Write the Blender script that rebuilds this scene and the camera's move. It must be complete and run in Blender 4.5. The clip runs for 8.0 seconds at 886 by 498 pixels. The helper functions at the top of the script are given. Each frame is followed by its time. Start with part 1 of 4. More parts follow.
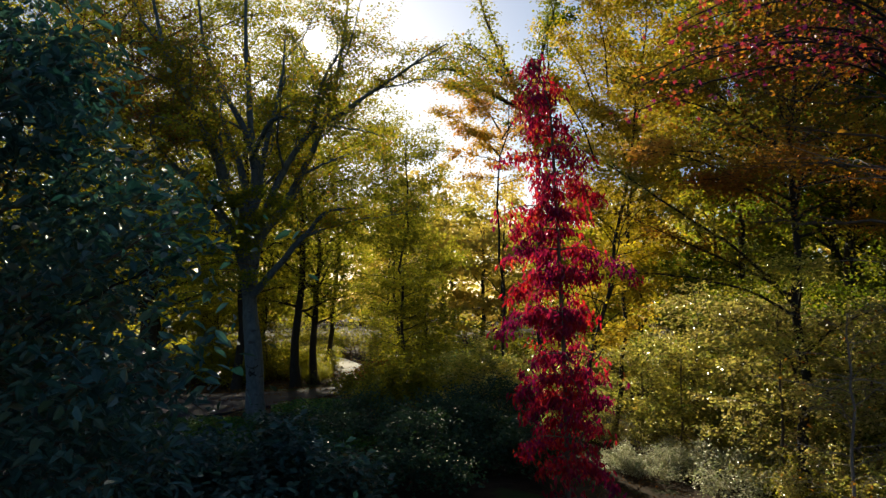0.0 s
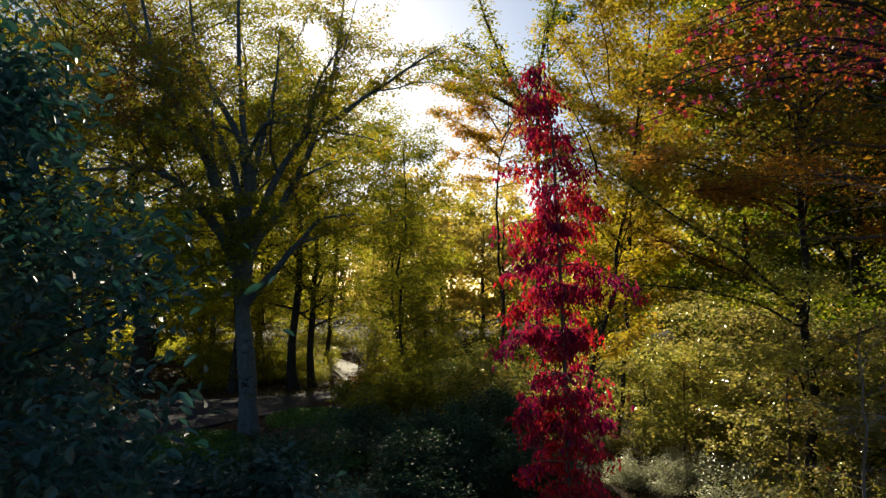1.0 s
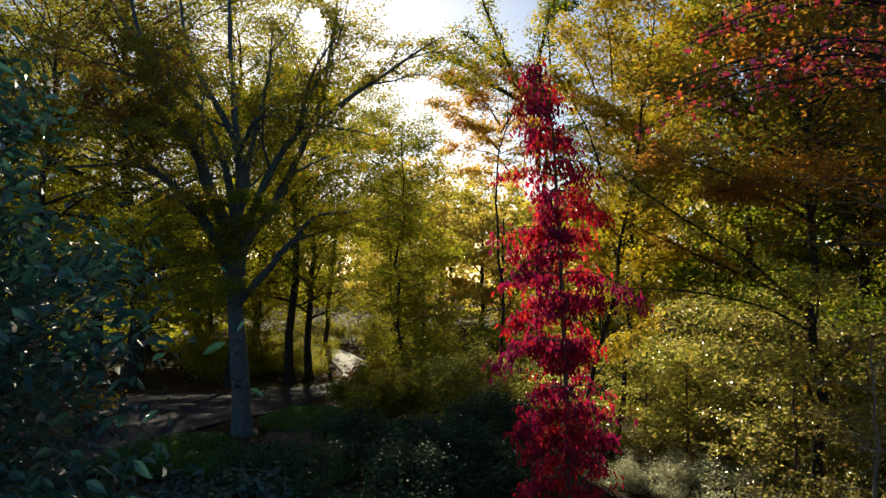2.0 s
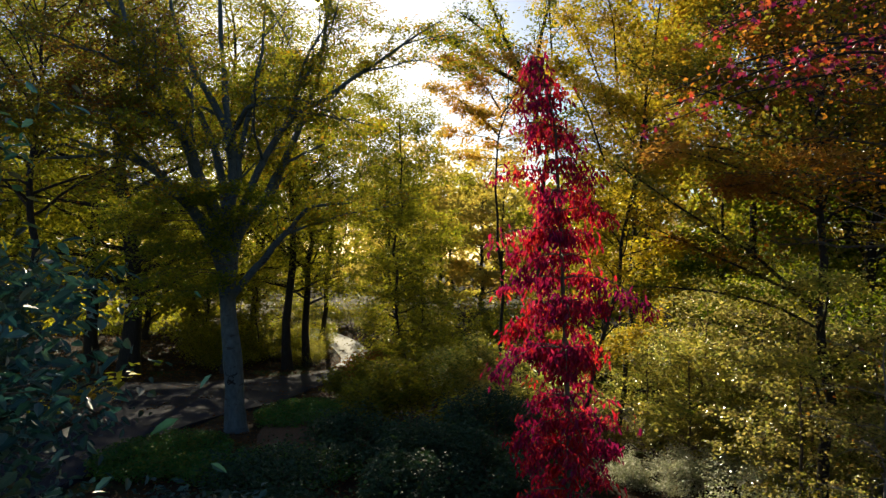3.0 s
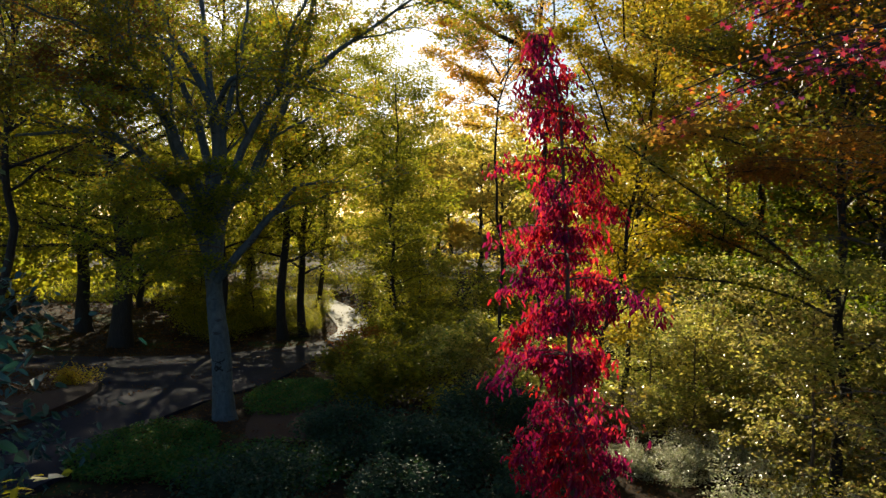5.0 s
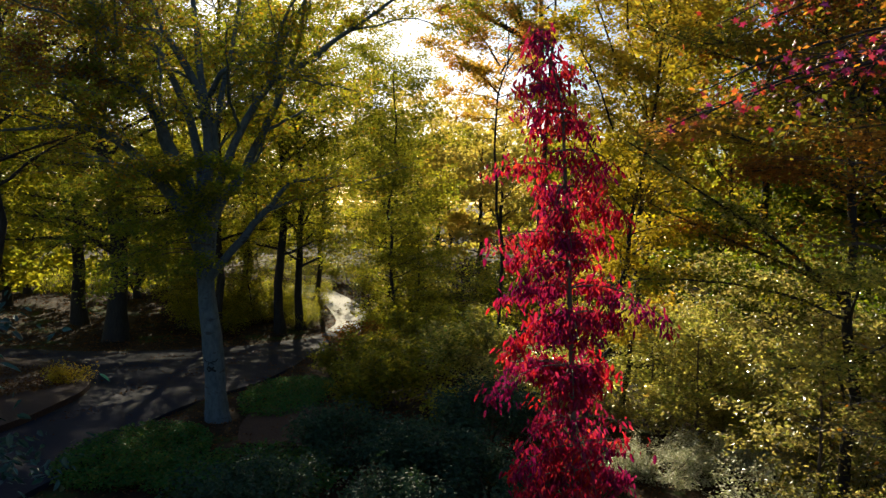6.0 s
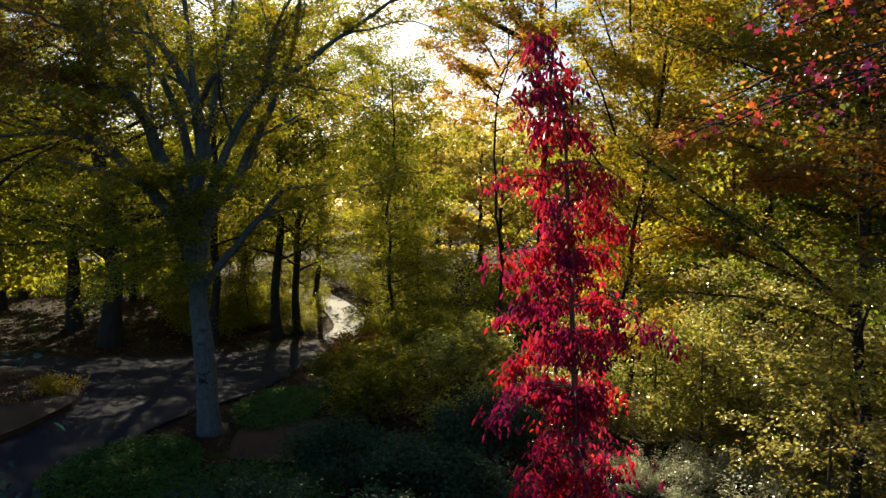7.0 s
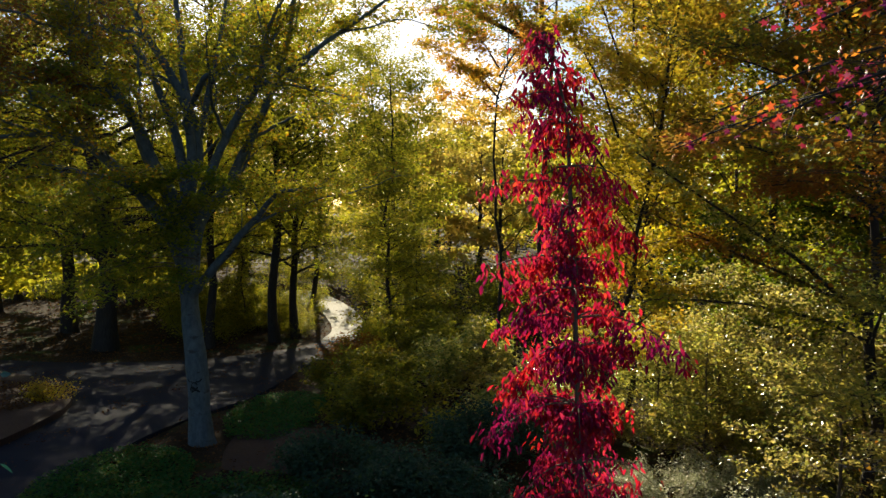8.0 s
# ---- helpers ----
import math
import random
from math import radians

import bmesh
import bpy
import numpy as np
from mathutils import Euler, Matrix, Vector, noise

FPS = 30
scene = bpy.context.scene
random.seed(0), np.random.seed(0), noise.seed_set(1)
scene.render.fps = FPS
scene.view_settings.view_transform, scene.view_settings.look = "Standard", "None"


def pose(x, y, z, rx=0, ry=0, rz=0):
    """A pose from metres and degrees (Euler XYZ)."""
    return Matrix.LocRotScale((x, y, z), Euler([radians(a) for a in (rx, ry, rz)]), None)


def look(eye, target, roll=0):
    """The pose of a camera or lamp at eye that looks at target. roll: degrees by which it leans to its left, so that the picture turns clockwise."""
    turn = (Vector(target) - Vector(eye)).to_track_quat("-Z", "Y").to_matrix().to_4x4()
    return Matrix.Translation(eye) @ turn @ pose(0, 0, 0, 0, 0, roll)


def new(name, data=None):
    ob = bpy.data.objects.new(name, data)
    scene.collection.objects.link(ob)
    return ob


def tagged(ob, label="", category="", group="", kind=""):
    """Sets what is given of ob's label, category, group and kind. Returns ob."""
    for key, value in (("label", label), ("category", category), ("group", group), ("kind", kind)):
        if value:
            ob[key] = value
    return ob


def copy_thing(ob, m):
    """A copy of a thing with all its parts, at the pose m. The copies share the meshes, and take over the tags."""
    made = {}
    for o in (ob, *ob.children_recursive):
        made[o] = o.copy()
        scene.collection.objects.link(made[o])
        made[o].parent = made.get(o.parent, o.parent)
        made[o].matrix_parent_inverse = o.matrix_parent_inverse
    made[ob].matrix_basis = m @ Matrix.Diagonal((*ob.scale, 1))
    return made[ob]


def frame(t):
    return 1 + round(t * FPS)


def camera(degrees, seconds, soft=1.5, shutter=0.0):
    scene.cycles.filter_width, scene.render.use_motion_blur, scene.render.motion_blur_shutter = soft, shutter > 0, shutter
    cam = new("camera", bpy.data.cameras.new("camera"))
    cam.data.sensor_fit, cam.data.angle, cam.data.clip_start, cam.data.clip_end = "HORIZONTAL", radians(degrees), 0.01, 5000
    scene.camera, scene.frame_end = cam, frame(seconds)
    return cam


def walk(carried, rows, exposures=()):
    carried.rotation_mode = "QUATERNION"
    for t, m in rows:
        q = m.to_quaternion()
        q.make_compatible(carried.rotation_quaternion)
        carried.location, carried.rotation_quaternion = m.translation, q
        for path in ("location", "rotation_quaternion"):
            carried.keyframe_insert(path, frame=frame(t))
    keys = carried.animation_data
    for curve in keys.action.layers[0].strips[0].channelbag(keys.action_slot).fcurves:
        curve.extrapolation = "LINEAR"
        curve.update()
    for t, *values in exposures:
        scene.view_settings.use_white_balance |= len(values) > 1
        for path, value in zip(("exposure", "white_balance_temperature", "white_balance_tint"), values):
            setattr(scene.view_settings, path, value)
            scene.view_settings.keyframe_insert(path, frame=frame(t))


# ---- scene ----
cam = camera(61.8, 8.0, soft=1.45)
METRES, EYE, TILT, LEAN, TURN = 6.0, 4.22, 4.0, 0.0, 0.0
ROWS = [
    (0.0, 0.0, 0.0, 0.0, -0.0, 0.0, -0.0),
    (0.5, 0.0058, 0.0576, 0.0392, -0.01, 0.01, 0.0),
    (1.0, 0.0129, 0.1144, 0.0764, -0.01, -0.38, 0.01),
    (1.5, 0.0201, 0.1718, 0.1141, -0.01, -0.88, 0.02),
    (3.0, 0.0404, 0.3497, 0.2295, -0.01, -3.24, 0.03),
    (3.5, 0.0442, 0.4051, 0.2664, -0.03, -4.08, 0.04),
    (4.0, 0.0478, 0.4593, 0.2959, -0.05, -4.92, 0.06),
    (4.5, 0.0517, 0.5139, 0.3189, -0.06, -5.7, 0.06),
    (6.0, 0.0695, 0.6792, 0.3847, -0.05, -7.54, 0.1),
    (6.5, 0.0754, 0.7331, 0.4036, -0.04, -7.53, 0.12),
    (7.0, 0.0803, 0.7851, 0.4148, -0.05, -7.51, 0.12),
    (7.5, 0.0851, 0.8338, 0.42, -0.04, -7.51, 0.13),
    (8.0, 0.0894, 0.8863, 0.4244, -0.06, -7.51, 0.15),
]
walk(cam, [(t, pose(0, 0, EYE, TILT, LEAN, TURN) @ pose(METRES * x, METRES * y, METRES * z, 90 + pitch, roll, yaw)) for t, x, y, z, yaw, pitch, roll in ROWS],
     exposures=[(0.0, 0.82), (4.0, 1.04), (8.0, 1.15)])

# ---- world, sun ----
SUN_AZ, SUN_EL = radians(-10.0), radians(19.4)
world = bpy.data.worlds.new("world")
scene.world = world
world.use_nodes = True
wn = world.node_tree.nodes
sky = wn.new("ShaderNodeTexSky")
sky.sky_type = "NISHITA"
sky.sun_disc = False
sky.sun_elevation, sky.sun_rotation = SUN_EL, SUN_AZ
sky.air_density, sky.dust_density, sky.ozone_density = 1.0, 0.6, 3.0
wn["Background"].inputs["Strength"].default_value = 0.056
world.node_tree.links.new(sky.outputs["Color"], wn["Background"].inputs["Color"])


def sun_way(az, el):
    """Unit vector towards the sun."""
    return Vector((math.sin(az) * math.cos(el), math.cos(az) * math.cos(el), math.sin(el)))


sun_data = bpy.data.lights.new("sun", "SUN")
sun_data.energy, sun_data.angle, sun_data.color = 5.0, radians(0.5), (1.0, 0.87, 0.62)
sun_lamp = new("sun", sun_data)
sun_lamp.matrix_world = look(sun_way(SUN_AZ, SUN_EL + radians(3.5)) * 200, (0, 0, 0))

# sun's disc far off through the branches: a glowing ball enlarged by its glare
bm = bmesh.new()
bmesh.ops.create_icosphere(bm, subdivisions=4, radius=33.0)
me = bpy.data.meshes.new("sun_ball")
bm.to_mesh(me)
bm.free()
glow_mat = bpy.data.materials.new("sun_glow")
glow_mat.use_nodes = True
gp = glow_mat.node_tree.nodes["Principled BSDF"]
gp.inputs["Emission Color"].default_value, gp.inputs["Emission Strength"].default_value = (1.0, 0.93, 0.8, 1), 60.0
me.materials.append(glow_mat)
sun_ball = tagged(new("backdrop_sun", me), "low white sun disc shining through the branches", "sun", kind="structure")
sun_ball.location = Vector((0, 0, EYE)) + sun_way(SUN_AZ, SUN_EL) * 2400


# ---- materials ----
def material(name):
    m = bpy.data.materials.new(name)
    m.use_nodes = True
    m.node_tree.nodes.clear()
    return m, m.node_tree.nodes, m.node_tree.links


def ramp(nodes, stops, constant=False):
    n = nodes.new("ShaderNodeValToRGB")
    n.color_ramp.interpolation = "CONSTANT" if constant else "LINEAR"
    e = n.color_ramp.elements
    while len(e) < len(stops):
        e.new(0.5)
    for el, (p, c) in zip(e, stops):
        el.position, el.color = p, (*c, 1)
    return n


def noise_tex(nodes, links, scale, detail=4.0, rough=0.6, stretch=None):
    co = nodes.new("ShaderNodeTexCoord")
    n = nodes.new("ShaderNodeTexNoise")
    n.inputs["Scale"].default_value, n.inputs["Detail"].default_value, n.inputs["Roughness"].default_value = scale, detail, rough
    if stretch:
        mp = nodes.new("ShaderNodeMapping")
        mp.inputs["Scale"].default_value = stretch
        links.new(co.outputs["Object"], mp.inputs["Vector"])
        links.new(mp.outputs["Vector"], n.inputs["Vector"])
    else:
        links.new(co.outputs["Object"], n.inputs["Vector"])
    return n


def mix_col(nodes, links, fac, a, b, mode="MIX"):
    n = nodes.new("ShaderNodeMix")
    n.data_type, n.blend_type = "RGBA", mode
    for sock, v in ((n.inputs["Factor"], fac), (n.inputs["A"], a), (n.inputs["B"], b)):
        if isinstance(v, (int, float)):
            sock.default_value = v
        elif isinstance(v, tuple):
            sock.default_value = (*v, 1)
        else:
            links.new(v, sock)
    return n.outputs["Result"]


def leaf_material(name, cols, patch=None, patch_scale=0.35, glow=0.66, gloss=0.22, rough=0.42, shine=(2.4, 2.2, 1.0)):
    """Thin leaf: colours vary leaf by leaf, and in patches over the crown; light passes through."""
    m, n, l = material(name)
    geo = n.new("ShaderNodeNewGeometry")
    stops = [(i / max(1, len(cols) - 1), c) for i, c in enumerate(cols)]
    base = ramp(n, stops)
    l.new(geo.outputs["Random Per Island"], base.inputs["Fac"])
    col = base.outputs["Color"]
    if patch:
        big = noise_tex(n, l, patch_scale, 2.0)
        cut = ramp(n, [(0.42, (0, 0, 0)), (0.62, (1, 1, 1))])
        l.new(big.outputs["Fac"], cut.inputs["Fac"])
        pr = ramp(n, [(i / max(1, len(patch) - 1), c) for i, c in enumerate(patch)])
        l.new(geo.outputs["Random Per Island"], pr.inputs["Fac"])
        col = mix_col(n, l, cut.outputs["Color"], col, pr.outputs["Color"])
    vein = noise_tex(n, l, 30.0, 2.0)
    col = mix_col(n, l, vein.outputs["Fac"], mix_col(n, l, 1.0, col, (0.62, 0.58, 0.5), "MULTIPLY"), col)
    p = n.new("ShaderNodeBsdfPrincipled")
    p.inputs["Roughness"].default_value = rough
    p.inputs["Specular IOR Level"].default_value = gloss
    l.new(col, p.inputs["Base Color"])
    tr = n.new("ShaderNodeBsdfTranslucent")
    l.new(mix_col(n, l, 1.0, col, shine, "MULTIPLY"), tr.inputs["Color"])
    mx = n.new("ShaderNodeMixShader")
    mx.inputs["Fac"].default_value = glow
    l.new(p.outputs["BSDF"], mx.inputs[1])
    l.new(tr.outputs["BSDF"], mx.inputs[2])
    out = n.new("ShaderNodeOutputMaterial")
    l.new(mx.outputs["Shader"], out.inputs["Surface"])
    return m


def surface(name, dark, light, scale, stretch=None, rough=0.85, bump=0.4, spots=None, gloss=0.3):
    """Rough surface: two-scale colour, bump, and optional spots (colour, scale, threshold)."""
    m, n, l = material(name)
    a = noise_tex(n, l, scale, 6.0, 0.65, stretch)
    b = noise_tex(n, l, scale * 0.13, 3.0, 0.6, stretch)
    r = ramp(n, [(0.3, dark), (0.7, light)])
    l.new(a.outputs["Fac"], r.inputs["Fac"])
    col = mix_col(n, l, b.outputs["Fac"], mix_col(n, l, 1.0, r.outputs["Color"], (0.6, 0.6, 0.6), "MULTIPLY"), r.outputs["Color"])
    if spots:
        c = noise_tex(n, l, spots[1], 5.0, 0.6, spots[3] if len(spots) > 3 else stretch)
        cr = ramp(n, [(spots[2], (0, 0, 0)), (spots[2] + 0.07, (1, 1, 1))])
        l.new(c.outputs["Fac"], cr.inputs["Fac"])
        col = mix_col(n, l, cr.outputs["Color"], col, spots[0])
    p = n.new("ShaderNodeBsdfPrincipled")
    p.inputs["Roughness"].default_value = rough
    p.inputs["Specular IOR Level"].default_value = gloss
    l.new(col, p.inputs["Base Color"])
    bp = n.new("ShaderNodeBump")
    bp.inputs["Strength"].default_value, bp.inputs["Distance"].default_value = bump, 0.03
    l.new(a.outputs["Fac"], bp.inputs["Height"])
    l.new(bp.outputs["Normal"], p.inputs["Normal"])
    out = n.new("ShaderNodeOutputMaterial")
    l.new(p.outputs["BSDF"], out.inputs["Surface"])
    return m


OLIVE = [(0.075, 0.105, 0.02), (0.14, 0.16, 0.025), (0.24, 0.22, 0.03), (0.10, 0.13, 0.025)]
GOLD = [(0.44, 0.30, 0.04), (0.50, 0.38, 0.06), (0.32, 0.30, 0.05), (0.46, 0.24, 0.04)]
BRONZE = [(0.20, 0.08, 0.02), (0.34, 0.14, 0.02), (0.15, 0.10, 0.015), (0.40, 0.20, 0.02)]
GREEN = [(0.03, 0.06, 0.008), (0.05, 0.09, 0.010), (0.10, 0.13, 0.012), (0.04, 0.07, 0.010)]
LIME = [(0.13, 0.185, 0.025), (0.25, 0.275, 0.035), (0.36, 0.34, 0.05), (0.17, 0.205, 0.03)]
# blue-green holds skylight on shaded leaves; the third stop is their highlight
TEAL = [(0.014, 0.06, 0.06), (0.03, 0.10, 0.10), (0.09, 0.21, 0.21), (0.02, 0.065, 0.05)]
RED = [(0.34, 0.008, 0.04), (0.56, 0.02, 0.03), (0.22, 0.006, 0.06), (0.62, 0.06, 0.03)]
ORANGE = [(0.50, 0.25, 0.05), (0.56, 0.32, 0.07), (0.42, 0.18, 0.04), (0.52, 0.36, 0.10)]
leaf_olive = leaf_material("leaf_olive", OLIVE, LIME, 0.3)
leaf_gold = leaf_material("leaf_gold", GOLD, [(0.26, 0.24, 0.015), (0.42, 0.34, 0.02), (0.34, 0.22, 0.02)], 0.35, glow=0.66, shine=(1.75, 1.75, 1.0))
leaf_bronze = leaf_material("leaf_bronze", BRONZE, OLIVE, 0.3, glow=0.6, shine=(2.0, 1.7, 1.1))
leaf_rust = leaf_material("leaf_rust", [(0.26, 0.10, 0.03), (0.40, 0.17, 0.035), (0.20, 0.085, 0.03), (0.44, 0.24, 0.04)], BRONZE, 0.5, glow=0.62, shine=(2.0, 1.8, 1.2))
leaf_green = leaf_material("leaf_green", GREEN, OLIVE, 0.25, gloss=0.3)
leaf_lime = leaf_material("leaf_lime", LIME, OLIVE, 0.4, glow=0.68)
leaf_teal = leaf_material("leaf_teal", TEAL, [(0.05, 0.11, 0.05), (0.035, 0.09, 0.08), (0.10, 0.15, 0.07), (0.12, 0.08, 0.04)], 0.7, glow=0.3, gloss=0.4, rough=0.4, shine=(1.0, 1.3, 1.1))
# bright reds stand for sunlit leaves, purple patches for shaded ones
leaf_red = leaf_material("leaf_red", RED, [(0.22, 0.008, 0.10), (0.13, 0.006, 0.085), (0.34, 0.010, 0.10)], 1.1, glow=0.55, gloss=0.4, rough=0.27, shine=(1.6, 1.5, 1.2))
leaf_orange = leaf_material("leaf_orange", ORANGE, GOLD, 0.4, glow=0.66, shine=(1.8, 1.7, 1.2))
leaf_star = leaf_material("leaf_star", [(0.52, 0.05, 0.03), (0.24, 0.02, 0.10), (0.10, 0.02, 0.14), (0.52, 0.12, 0.03), (0.40, 0.02, 0.06), (0.22, 0.02, 0.14), (0.56, 0.07, 0.03), (0.30, 0.02, 0.09)], None, glow=0.45, gloss=0.2, shine=(1.4, 1.5, 1.1))
leaf_yew = leaf_material("leaf_yew", [(0.022, 0.062, 0.042), (0.04, 0.095, 0.06), (0.06, 0.115, 0.06)], None, glow=0.15, gloss=0.1, rough=0.6)
# gold leaves paled: sun and haze on far trees put into the colour
leaf_far_lit = leaf_material("leaf_far_lit", [(0.62, 0.46, 0.10), (0.68, 0.52, 0.12), (0.52, 0.46, 0.10), (0.64, 0.40, 0.08)], [(0.40, 0.42, 0.06), (0.52, 0.48, 0.08), (0.34, 0.38, 0.05)], 0.06, glow=0.6, shine=(1.4, 1.35, 1.2))
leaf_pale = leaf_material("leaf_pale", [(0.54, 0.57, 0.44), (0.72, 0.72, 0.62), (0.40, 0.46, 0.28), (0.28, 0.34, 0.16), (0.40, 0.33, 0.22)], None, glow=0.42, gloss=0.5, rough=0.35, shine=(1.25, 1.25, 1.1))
thicket_leaf = leaf_material("thicket_leaf", [(0.12, 0.20, 0.05), (0.33, 0.35, 0.065), (0.56, 0.52, 0.17), (0.09, 0.15, 0.03)], [(0.28, 0.19, 0.05), (0.46, 0.40, 0.09), (0.17, 0.20, 0.045)], 0.6, glow=0.6, gloss=0.75, rough=0.3, shine=(1.75, 1.7, 1.2))
leaf_dull = leaf_material("leaf_dull", [(0.13, 0.19, 0.06), (0.26, 0.27, 0.07), (0.48, 0.44, 0.18), (0.21, 0.14, 0.06)], [(0.19, 0.21, 0.055), (0.38, 0.34, 0.11), (0.14, 0.14, 0.05)], 0.7, glow=0.6, gloss=0.75, rough=0.3, shine=(1.75, 1.65, 1.2))
leaf_litter = leaf_material("leaf_litter", [(0.10, 0.045, 0.02), (0.15, 0.07, 0.03), (0.08, 0.04, 0.02), (0.20, 0.11, 0.04)], None, glow=0.15, gloss=0.05, rough=0.7)
leaf_ivy = leaf_material("leaf_ivy", [(0.02, 0.10, 0.03), (0.04, 0.15, 0.04), (0.07, 0.16, 0.04), (0.12, 0.15, 0.04)], None, glow=0.35, gloss=0.1, rough=0.6)
bark_grey = surface("bark_grey", (0.066, 0.092, 0.10), (0.15, 0.185, 0.195), 9.0, (1, 1, 0.5), bump=0.35, spots=((0.05, 0.05, 0.05), 2.2, 0.6, (1, 1, 2.6)))
bark_dark = surface("bark_dark", (0.025, 0.02, 0.016), (0.06, 0.05, 0.04), 14.0, (1, 1, 0.2), bump=0.9)
bark_brown = surface("bark_brown", (0.08, 0.06, 0.045), (0.18, 0.14, 0.10), 16.0, (1, 1, 0.25), bump=0.8)
bark_pale = surface("bark_pale", (0.15, 0.13, 0.115), (0.28, 0.26, 0.23), 20.0, None, bump=0.3)
earth = surface("earth", (0.022, 0.015, 0.010), (0.062, 0.040, 0.024), 3.0, None, rough=0.95, gloss=0.05, bump=0.8, spots=((0.035, 0.05, 0.014), 0.35, 0.55))
# one road: shade put into the dark asphalt, full sun into the path
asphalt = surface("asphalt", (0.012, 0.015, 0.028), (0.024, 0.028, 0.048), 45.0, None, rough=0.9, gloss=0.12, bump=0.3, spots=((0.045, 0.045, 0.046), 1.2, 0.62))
path_sunlit = surface("path_sunlit", (0.44, 0.43, 0.41), (0.62, 0.61, 0.58), 30.0, None, rough=0.9, gloss=0.15, bump=0.5)
mulch = surface("mulch", (0.035, 0.016, 0.011), (0.085, 0.038, 0.024), 12.0, None, bump=1.0)
ink = surface("ink", (0.012, 0.012, 0.012), (0.03, 0.03, 0.03), 20.0, None, bump=0.1)


# ---- mesh helpers ----
def mesh_of(name, verts, faces, mat, smooth=True):
    """A mesh from arrays: verts (n, 3), faces (m, 3 or 4)."""
    me = bpy.data.meshes.new(name)
    verts, faces = np.asarray(verts, np.float32), np.asarray(faces, np.int32)
    k = faces.shape[1]
    me.vertices.add(len(verts))
    me.vertices.foreach_set("co", verts.ravel())
    me.loops.add(faces.size)
    me.loops.foreach_set("vertex_index", faces.ravel())
    me.polygons.add(len(faces))
    me.polygons.foreach_set("loop_start", np.arange(0, faces.size, k, dtype=np.int32))
    me.polygons.foreach_set("use_smooth", np.full(len(faces), smooth))
    me.materials.append(mat)
    me.update(calc_edges=True)
    return me


def thing(name, at, label, category, group="", kind=""):
    ob = new(name)
    ob.location = at
    ob.empty_display_size = 0.3
    return tagged(ob, label, category, group, kind)


def part(name, verts, faces, mat, parent, label="", smooth=True):
    """One mesh under a thing; verts are relative to the thing."""
    ob = new(name, mesh_of(name, verts, faces, mat, smooth))
    ob.parent = parent
    return tagged(ob, label)


def spline(ctrl, n):
    """Smooth line through control points."""
    c = np.asarray(ctrl, float)
    c = np.vstack([2 * c[0] - c[1], c, 2 * c[-1] - c[-2]])
    t = np.linspace(0, len(c) - 3 - 1e-6, n)
    i = t.astype(int)
    u = (t - i)[:, None]
    a, b, d, e = c[i], c[i + 1], c[i + 2], c[i + 3]
    return 0.5 * (2 * b + (d - a) * u + (2 * a - 5 * b + 4 * d - e) * u ** 2 + (3 * b - a - 3 * d + e) * u ** 3)


def tube(P, r, sides=7):
    """Verts and quads of a tapered tube along P."""
    P, r = np.asarray(P, float), np.asarray(r, float)
    T = np.gradient(P, axis=0)
    T /= np.linalg.norm(T, axis=1)[:, None] + 1e-9
    if np.abs(T[:, 2]).mean() > 0.5:
        ref = np.tile([[0.3, 1.0, 0.0]], (len(P), 1))
    else:
        ref = np.tile([[0.1, 0.1, 1.0]], (len(P), 1))
    A = np.cross(T, ref)
    A /= np.linalg.norm(A, axis=1)[:, None] + 1e-9
    B = np.cross(T, A)
    th = np.linspace(0, 2 * np.pi, sides, endpoint=False)
    V = P[:, None] + r[:, None, None] * (np.cos(th)[None, :, None] * A[:, None] + np.sin(th)[None, :, None] * B[:, None])
    i, j = np.meshgrid(np.arange(len(P) - 1), np.arange(sides), indexing="ij")
    k = (j + 1) % sides
    F = np.stack([i * sides + j, i * sides + k, (i + 1) * sides + k, (i + 1) * sides + j], -1).reshape(-1, 4)
    return V.reshape(-1, 3), F


def joined(pieces):
    V, F, o = [], [], 0
    for v, f in pieces:
        V.append(v)
        F.append(f + o)
        o += len(v)
    return np.vstack(V), np.vstack(F)


def unit(a):
    return a / (np.linalg.norm(a, axis=-1, keepdims=True) + 1e-9)


